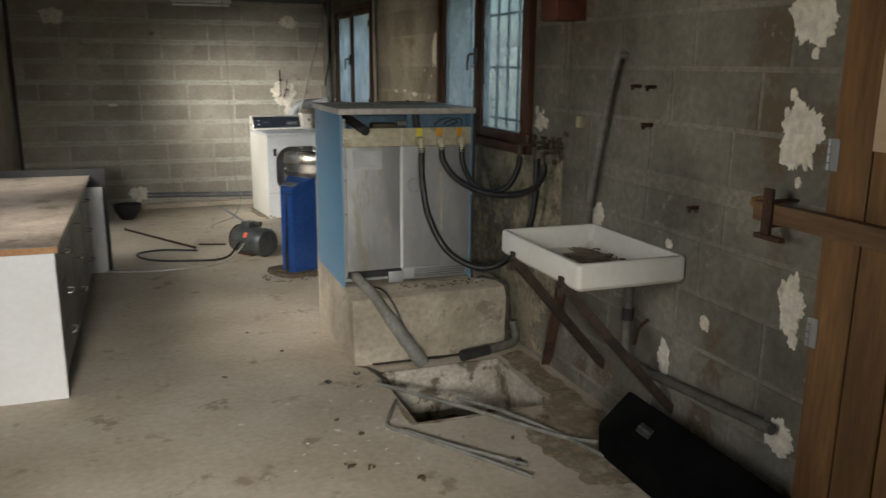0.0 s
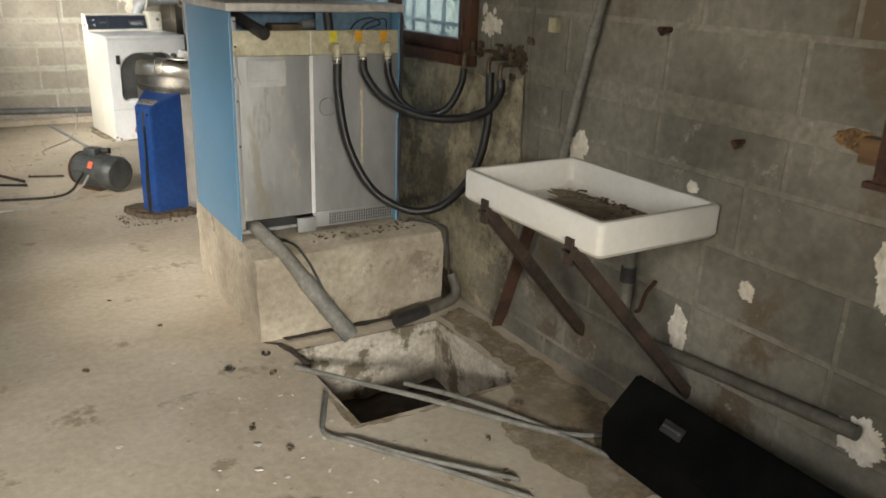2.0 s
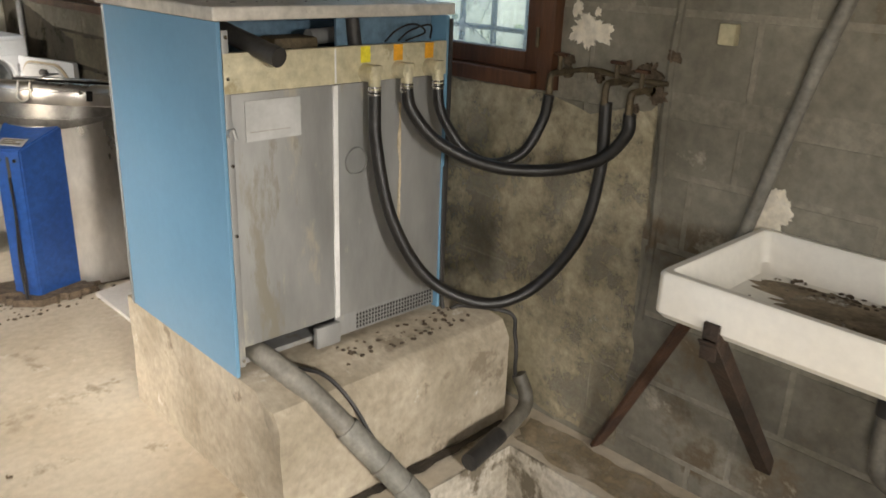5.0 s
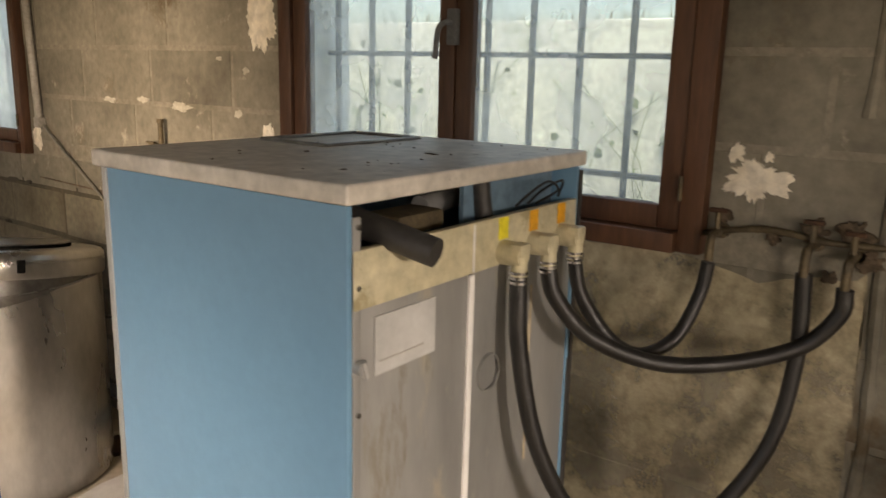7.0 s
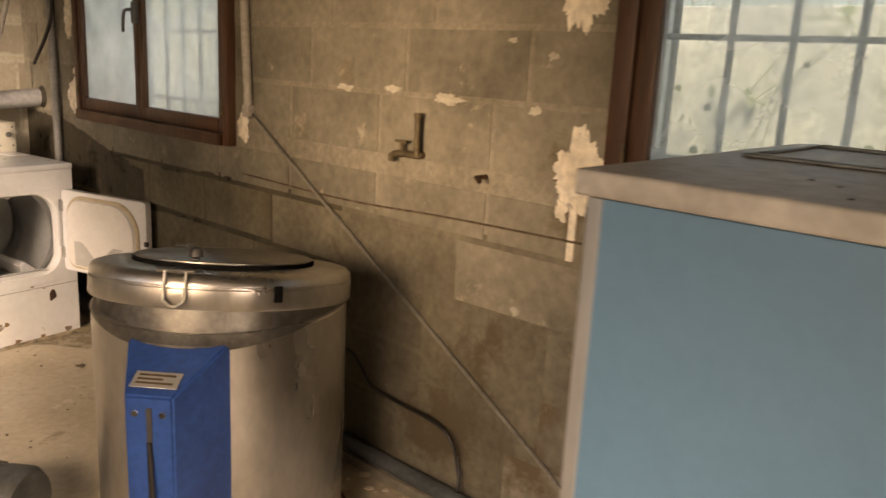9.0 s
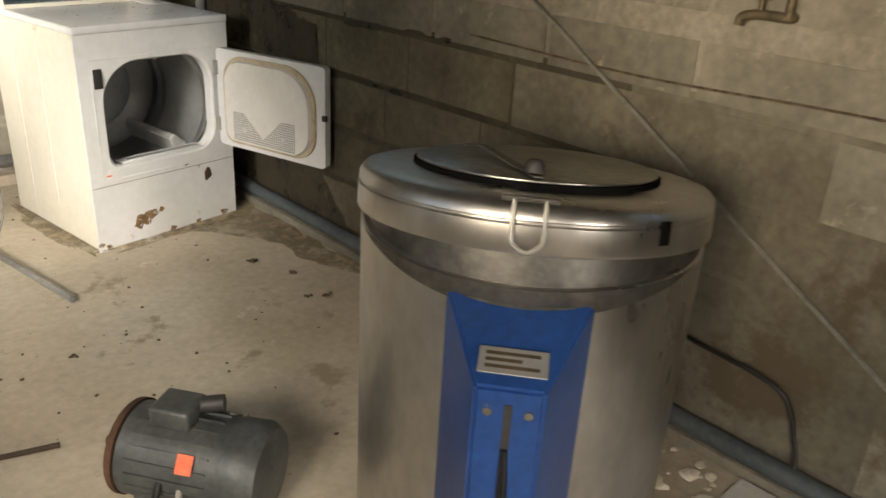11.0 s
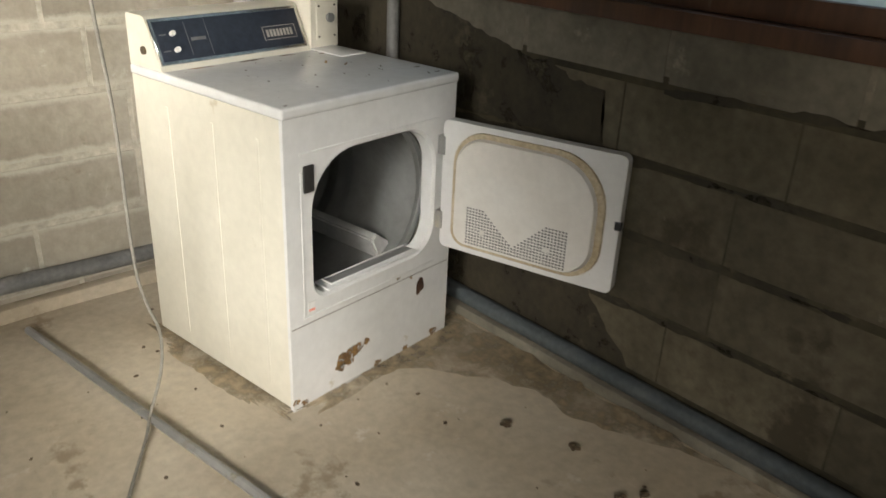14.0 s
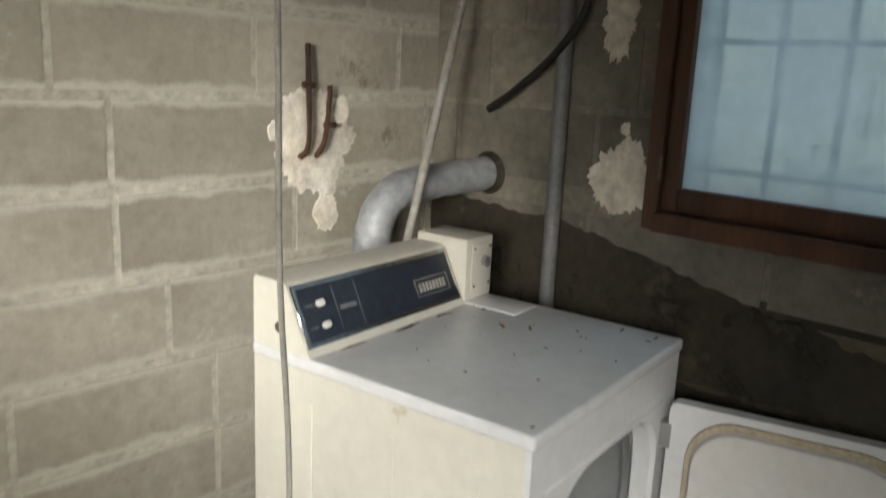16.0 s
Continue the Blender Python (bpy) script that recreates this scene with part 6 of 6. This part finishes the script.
    r1 = [bm.verts.new((0.29 + (x - 0.29) * 0.97, -0.022, 0.57 + (z - 0.57) * 0.97)) for x, z in ring1]
    for k in range(len(r0)):
        j = (k + 1) % len(r0)
        bm.faces.new((r0[k], r0[j], r1[j], r1[k]))
    bm.faces.new(r1)
    liner = part("door_liner", leaf(bm), M_DOORWHITE, door, "cream plastic door liner")
    bm = bmesh.new()
    for j in range(13):
        z = 0.405 + j * 0.0098
        t = j / 12
        for k in range(32):
            x = 0.115 + k * 0.0108
            notch = 0.245 + 0.05 * (1 - t) * 0.2
            gap = 0.105 * (t - 0.18) / 0.82
            if t > 0.18 and abs(x - 0.277) < gap:
                continue
            box(bm, x, x + 0.0066, -0.0232, -0.0216, z, z + 0.0052)
    tagged(part("lint_grille", leaf(bm), M_PVC, liner, "small grey grille slots"), kind="stuff")
    for bx in (0.175, 0.395):
        part("boss", leaf(T([(bx, -0.02, 0.455), (bx, -0.026, 0.455)], 0.009, 12)), M_DOORWHITE, liner)
    for z in (0.45, 0.70):
        part("door_hinge", leaf(B(-0.012, 0.014, -0.004, 0.03, z - 0.03, z + 0.03, 0.003)), M_GALV, door, "steel hinge")
    part("door_catch", leaf(B(L - 0.014, L + 0.006, -0.006, 0.01, 0.565, 0.59, 0.003)), M_BLACK, door, "dark door catch")


build_dryer()


def behind_dryer():
    v = thing("exhaust_duct", pose(-0.35, 10.2, 0.9), "crumpled foil exhaust duct from the dryer to the wall", "duct")
    o = Vector((-0.35, 10.2, 0.9))
    pts = smooth_path([(-0.37, 10.26, 0.45), (-0.37, 10.26, 0.96), (-0.365, 10.26, 1.05), (-0.335, 10.255, 1.125), (-0.27, 10.25, 1.168), (-0.15, 10.24, 1.185), (-0.04, 10.22, 1.195), (0.05, 10.19, 1.205)], 12)
    part("foil_tube", T([p - o for p in pts], lambda s: 0.052 + 0.0007 * math.sin(s * 90), 20, rough=0.05), M_ALU, v, "crumpled silver foil tube")
    part("tape_band", T([Vector((-0.37, 10.26, 0.99)) - o, Vector((-0.368, 10.26, 1.045)) - o], 0.055, 20), M_ALU, v)
    simple("duct_hole_rim", lathe(bmesh.new(), [(0.05, -0.02), (0.056, -0.006), (0.066, 0.001)], 28, (WX - 0.002, 10.19, 1.205), "x"), M_DAMP, "ragged mortar rim round the duct hole", "mortar rim", kind="structure")
    simple("leaning_rod", T([(-0.602, 10.17, 0.004), (-0.315, 10.17, 1.045), (-0.136, 10.17, 1.698), (0.018, 10.17, 2.26)], 0.0125, 12), M_CABLE, "thin pale pole leaning behind the dryer into the corner", "pole")
    simple("hanging_hose", T(smooth_path([(0.0, 10.17, 1.40), (-0.015, 10.06, 1.46), (-0.02, 9.93, 1.56), (-0.02, 9.84, 1.68), (-0.02, 9.83, 1.85), (0.0, 9.9, 2.05), (0.0, 10.02, 2.2), (0.0, 10.1, CZ)], 7), 0.011, 10), M_HOSE, "black hose end hanging from the ceiling", "hose")
    for dx, z1, b in ((0.0, 1.56, 0.0), (0.055, 1.45, 0.02)):
        bm = T(smooth_path([(-0.50 + dx, FY - 0.008, 1.25), (-0.485 + dx, FY - 0.03, 1.30), (-0.49 + dx + b, FY - 0.03, z1 - 0.04), (-0.49 + dx + b, FY - 0.03, z1)], 5), 0.0072, 8, rough=0.2)
        tube(bm, [(-0.505 + dx + b, FY - 0.03, z1 - 0.11), (-0.47 + dx + b, FY - 0.03, z1 - 0.11)], 0.009, 8)
        simple("copper_stub", bm, M_RUST, "bent brown copper pipe stub in plaster", "pipe stub", "copper stubs")


behind_dryer()
simple("hanging_cable", T(smooth_path([(-1.185, 9.56, CZ), (-1.166, 9.562, 1.6), (-1.160, 9.565, 1.2), (-1.140, 9.57, 0.9), (-1.137, 9.57, 0.5), (-1.115, 9.575, 0.36), (-1.088, 9.58, 0.26), (-1.10, 9.575, 0.14), (-1.155, 9.55, 0.03), (-1.20, 9.48, 0.009), (-1.28, 9.36, 0.009), (-1.42, 9.14, 0.009), (-1.445, 9.05, 0.009), (-1.44, 8.96, 0.009)], 8), 0.0048, 8), M_CORD, "pale grey cable hanging from the ceiling to the floor", "cable")


# ---- motor and its cables ----
def build_motor():
    m = thing("electric_motor", pose(-1.2, 7.77, 0.0, 0, 0, -56), "grey rusty electric motor lying on the floor", "electric motor")
    R, z = 0.118, 0.124
    bm = lathe(bmesh.new(), [(0.0, -0.15), (0.085, -0.15), (R, -0.14), (R, 0.13), (0.095, 0.135)], 40, (0, 0, z), "x")
    body = part("stator", bm, M_MOTOR, m)
    for k in range(22):
        a = 2 * math.pi * k / 22
        q = Matrix.Translation((0, 0, z)) @ Matrix.Rotation(a, 4, "X")
        part("fin", box(bmesh.new(), -0.11, 0.10, -0.002, 0.002, R - 0.003, R + 0.006, 0, 1, q), M_MOTOR, body)
    part("fan_cowl", lathe(bmesh.new(), [(R + 0.004, 0.125), (R + 0.006, 0.19), (R - 0.01, 0.215), (0.03, 0.222), (0.0, 0.222)], 40, (0, 0, z), "x"), M_MOTOR, m, "dark dusty fan cowl")
    part("end_flange", lathe(bmesh.new(), [(0.0, -0.185), (0.03, -0.185), (0.035, -0.165), (0.118, -0.165), (0.122, -0.16), (0.122, -0.146), (0.09, -0.145)], 36, (0, 0, z), "x"), M_RUST, m, "rusted round end flange")
    part("shaft", T([(-0.18, 0, z), (-0.23, 0, z)], 0.014, 12), M_RUST, m)
    t = part("terminal_box", B(-0.075, 0.03, -0.05, 0.05, z + R - 0.01, z + R + 0.045, 0.012, 3), M_MOTOR, m, "grey terminal box")
    part("gland", T([(0.02, 0.03, z + R + 0.02), (0.075, 0.05, z + R + 0.025)], 0.022, 14), M_BLACK, t, "black cable gland")
    q = Matrix.Translation((0.045, 0, z)) @ Matrix.Rotation(radians(58), 4, "X")
    part("sticker", box(bmesh.new(), -0.02, 0.022, -0.024, 0.024, R + 0.0062, R + 0.0075, 0, 1, q), M_RED, m, "orange-red sticker")
    part("mounting_foot", B(-0.10, 0.08, -0.075, 0.075, -0.004, 0.016, 0.004), M_RUST, m)


build_motor()
floor_pipe([(-1.25, 7.78, 0.20), (-1.33, 7.7, 0.10), (-1.45, 7.62, 0.012), (-1.75, 7.62, 0.01), (-2.05, 7.75, 0.01), (-2.15, 8.0, 0.01), (-1.95, 8.1, 0.01), (-1.65, 7.98, 0.012)], 0.009, M_HOSE, "black cable looped on the floor", "cable")
floor_pipe([(-1.22, 7.76, 0.18), (-1.34, 7.60, 0.06), (-1.5, 7.45, 0.01), (-1.9, 7.35, 0.01), (-2.25, 7.4, 0.01), (-2.41, 7.5, 0.01)], 0.008, M_CABLE, "grey cable trailing over the floor", "cable")
simple("iron_bar", T([(-2.27, 9.15, 0.012), (-1.66, 8.1, 0.012)], 0.012, 6), M_BRACKET, "dark straight bar lying on the floor", "iron bar", "bars on the floor")
simple("iron_bar", T([(-1.62, 8.24, 0.01), (-1.39, 8.17, 0.01)], 0.008, 6), M_BRACKET, "short dark bar lying on the floor", "iron bar", "bars on the floor")


def build_bowl():
    bm = lathe(bmesh.new(), [(0.0, 0.0), (0.07, 0.0), (0.13, 0.09), (0.145, 0.16), (0.138, 0.16), (0.12, 0.09), (0.06, 0.02), (0.0, 0.02)], 32, (-2.25, 9.78, 0.0))
    simple("bucket", bm, M_FELT, "dark round rubber bowl on the floor", "bowl")


build_bowl()


# ---- drawer cabinet on the left ----
def build_cabinet():
    x0, x1, y0, y1, h = -3.25, -2.46, 4.89, 7.40, 0.745
    units = 3
    L = (y1 - y0 - 0.02) / units
    for k in range(units):
        a = y0 + 0.02 + k * L
        u = thing("drawer_cabinet", pose(x0, a, 0), "low dark-fronted drawer cabinet unit with wire handles", "cabinet", group="cabinet units under the worktop")
        part("body", B(0, x1 - x0 - 0.02, 0.002, L - 0.002, 0.08, h - 0.002), M_MELAMINE, u)
        part("plinth", B(0.03, x1 - x0 - 0.05, 0.002, L - 0.002, 0.0, 0.078), M_FELT, u)
        for j in range(3):
            z = 0.085 + j * 0.218
            f = part("drawer", B(x1 - x0 - 0.018, x1 - x0, 0.005, L - 0.005, z, z + 0.212, 0.002), M_GREYFRONT, u, "dark grey drawer front")
            hx = x1 - x0
            part("handle", T(smooth_path([(hx, L * 0.5 - 0.055, z + 0.14), (hx + 0.028, L * 0.5 - 0.05, z + 0.14), (hx + 0.03, L * 0.5 + 0.05, z + 0.14), (hx, L * 0.5 + 0.055, z + 0.14)], 4), 0.005, 8), M_CHROME, f, "chrome wire handle")
    simple("cabinet_end_panel", B(x0, x1 + 0.004, y0, y0 + 0.018, 0.0, h - 0.002, 0.002), M_MELAMINE, "white melamine end panel of the cabinet row", "end panel")
    simple("cabinet_end_panel", B(x0, x1 + 0.10, y1 + 0.062, y1 + 0.08, 0.0, h - 0.06, 0.002), M_MELAMINE, "white melamine end panel of the cabinet row", "end panel")
    top = thing("worktop", pose(x0, y0, h), "worn brown laminate worktop with an orange edge", "worktop")
    part("slab", B(-0.0, x1 - x0 + 0.02, -0.008, y1 - y0 + 0.06, 0.0, 0.036, 0.003), M_LAMINATE, top)
    part("edging", B(0.0, x1 - x0 + 0.02, -0.011, -0.0085, 0.003, 0.033), M_EDGE, top, "orange edging strip")
    simple("black_board", B(x0, x1 + 0.13, y1 + 0.083, y1 + 0.115, 0.0, 0.83, 0.004), M_FELT, "black board standing at the cabinet end", "board")


build_cabinet()
simple("corner_conduit", T([(LX + 0.03, FY - 0.03, CZ), (LX + 0.03, FY - 0.03, 0.0)], 0.02, 8), M_BLACK, "black conduit in the room corner", "conduit")


def ceiling_light():
    l = thing("ceiling_light", pose(-1.35, 10.2, CZ - 0.06), "white fluorescent batten on the ceiling, unlit", "ceiling light")
    part("batten", B(-0.32, 0.32, -0.035, 0.035, 0.02, 0.06, 0.005), M_TUBE, l)
    part("tube", T([(-0.3, 0, -0.005), (0.3, 0, -0.005)], 0.014, 12), M_TUBE, l, "white glass tube")


ceiling_light()

# ---- blocks of the walls ----
PZ, PL, Z0 = 0.222, 0.51, 0.084


def block_mesh(name, length, height, material):
    bm = bmesh.new()
    box(bm, 0, length, -0.0006, 0.02, 0, height, 0.0005, 1)
    return mesh_of(name, bm, material)


MESHES = {}


def lay_blocks(parent, a0, a1, holes, place, material, key):
    """Courses of blocks between a0 and a1, cut at the openings."""
    k = -1
    while Z0 + k * PZ < CZ:
        gap = 0.012 if key == "n" else 0.010
        z0, z1 = max(Z0 + k * PZ + gap, 0.0), min(Z0 + (k + 1) * PZ - gap, CZ)
        k += 1
        if z1 - z0 < 0.03:
            continue
        spans = [(a0, a1)]
        for h0, h1, y0, y1 in holes:
            if z1 > y0 and z0 < y1:
                if z0 < y0 - 0.04:
                    z1 = y0
                elif z1 > y1 + 0.04:
                    z0 = y1
                else:
                    spans = [s for u, v in spans for s in ((u, min(v, h0)), (max(u, h1), v)) if s[1] - s[0] > 0.03]
        for u, v in spans:
            a = a0 + (0 if k % 2 else -PL / 2) + 0.13 * ((k * 7) % 3)
            while a < v:
                b0, b1 = max(a + 0.009, u), min(a + PL - 0.009, v)
                a += PL
                if b1 - b0 < 0.025:
                    continue
                # low blocks towards the far end take the shade-darkened copies
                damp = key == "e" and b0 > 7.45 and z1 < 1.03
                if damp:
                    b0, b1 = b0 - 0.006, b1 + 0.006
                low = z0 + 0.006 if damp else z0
                mid = key == "e" and not damp and b0 > 6.4 and z1 < 1.03
                sig = (key, damp, mid, round(b1 - b0, 3), round(z1 - low, 3))
                if sig not in MESHES:
                    MESHES[sig] = block_mesh("block", b1 - b0, z1 - low, M_BLOCK_DAMP_SHADED if damp else M_BLOCK_HALF_SHADED if mid else material)
                ob = new("block", MESHES[sig])
                ob.parent = parent
                ob.matrix_world = place(b0, b1, low)


part("damp_mortar", B(WX + 0.0008, WX + 0.0025, 7.46, FY - 0.002, 0.036, 1.0), M_DAMP_JOINT, wall_east, smooth=False)
# joint sheet painted darker, in step with the half-shaded blocks
part("dull_mortar", B(WX + 0.0008, WX + 0.0025, 6.4, 7.459, 0.036, 1.0), M_BLOCK_HALF_SHADED, wall_east, smooth=False)
rb = random.Random(2)
lay_blocks(wall_north, LX, WX, [], lambda a, b, z: pose(a, FY + rb.uniform(-0.0002, 0.0002), z), M_BLOCK, "n")
lay_blocks(wall_east, 1.4, FY, [WIN_A, WIN_B], lambda a, b, z: pose(WX + rb.uniform(-0.0002, 0.0002), b, z, 0, 0, -90), M_BLOCK_DIRTY_DIM, "e")
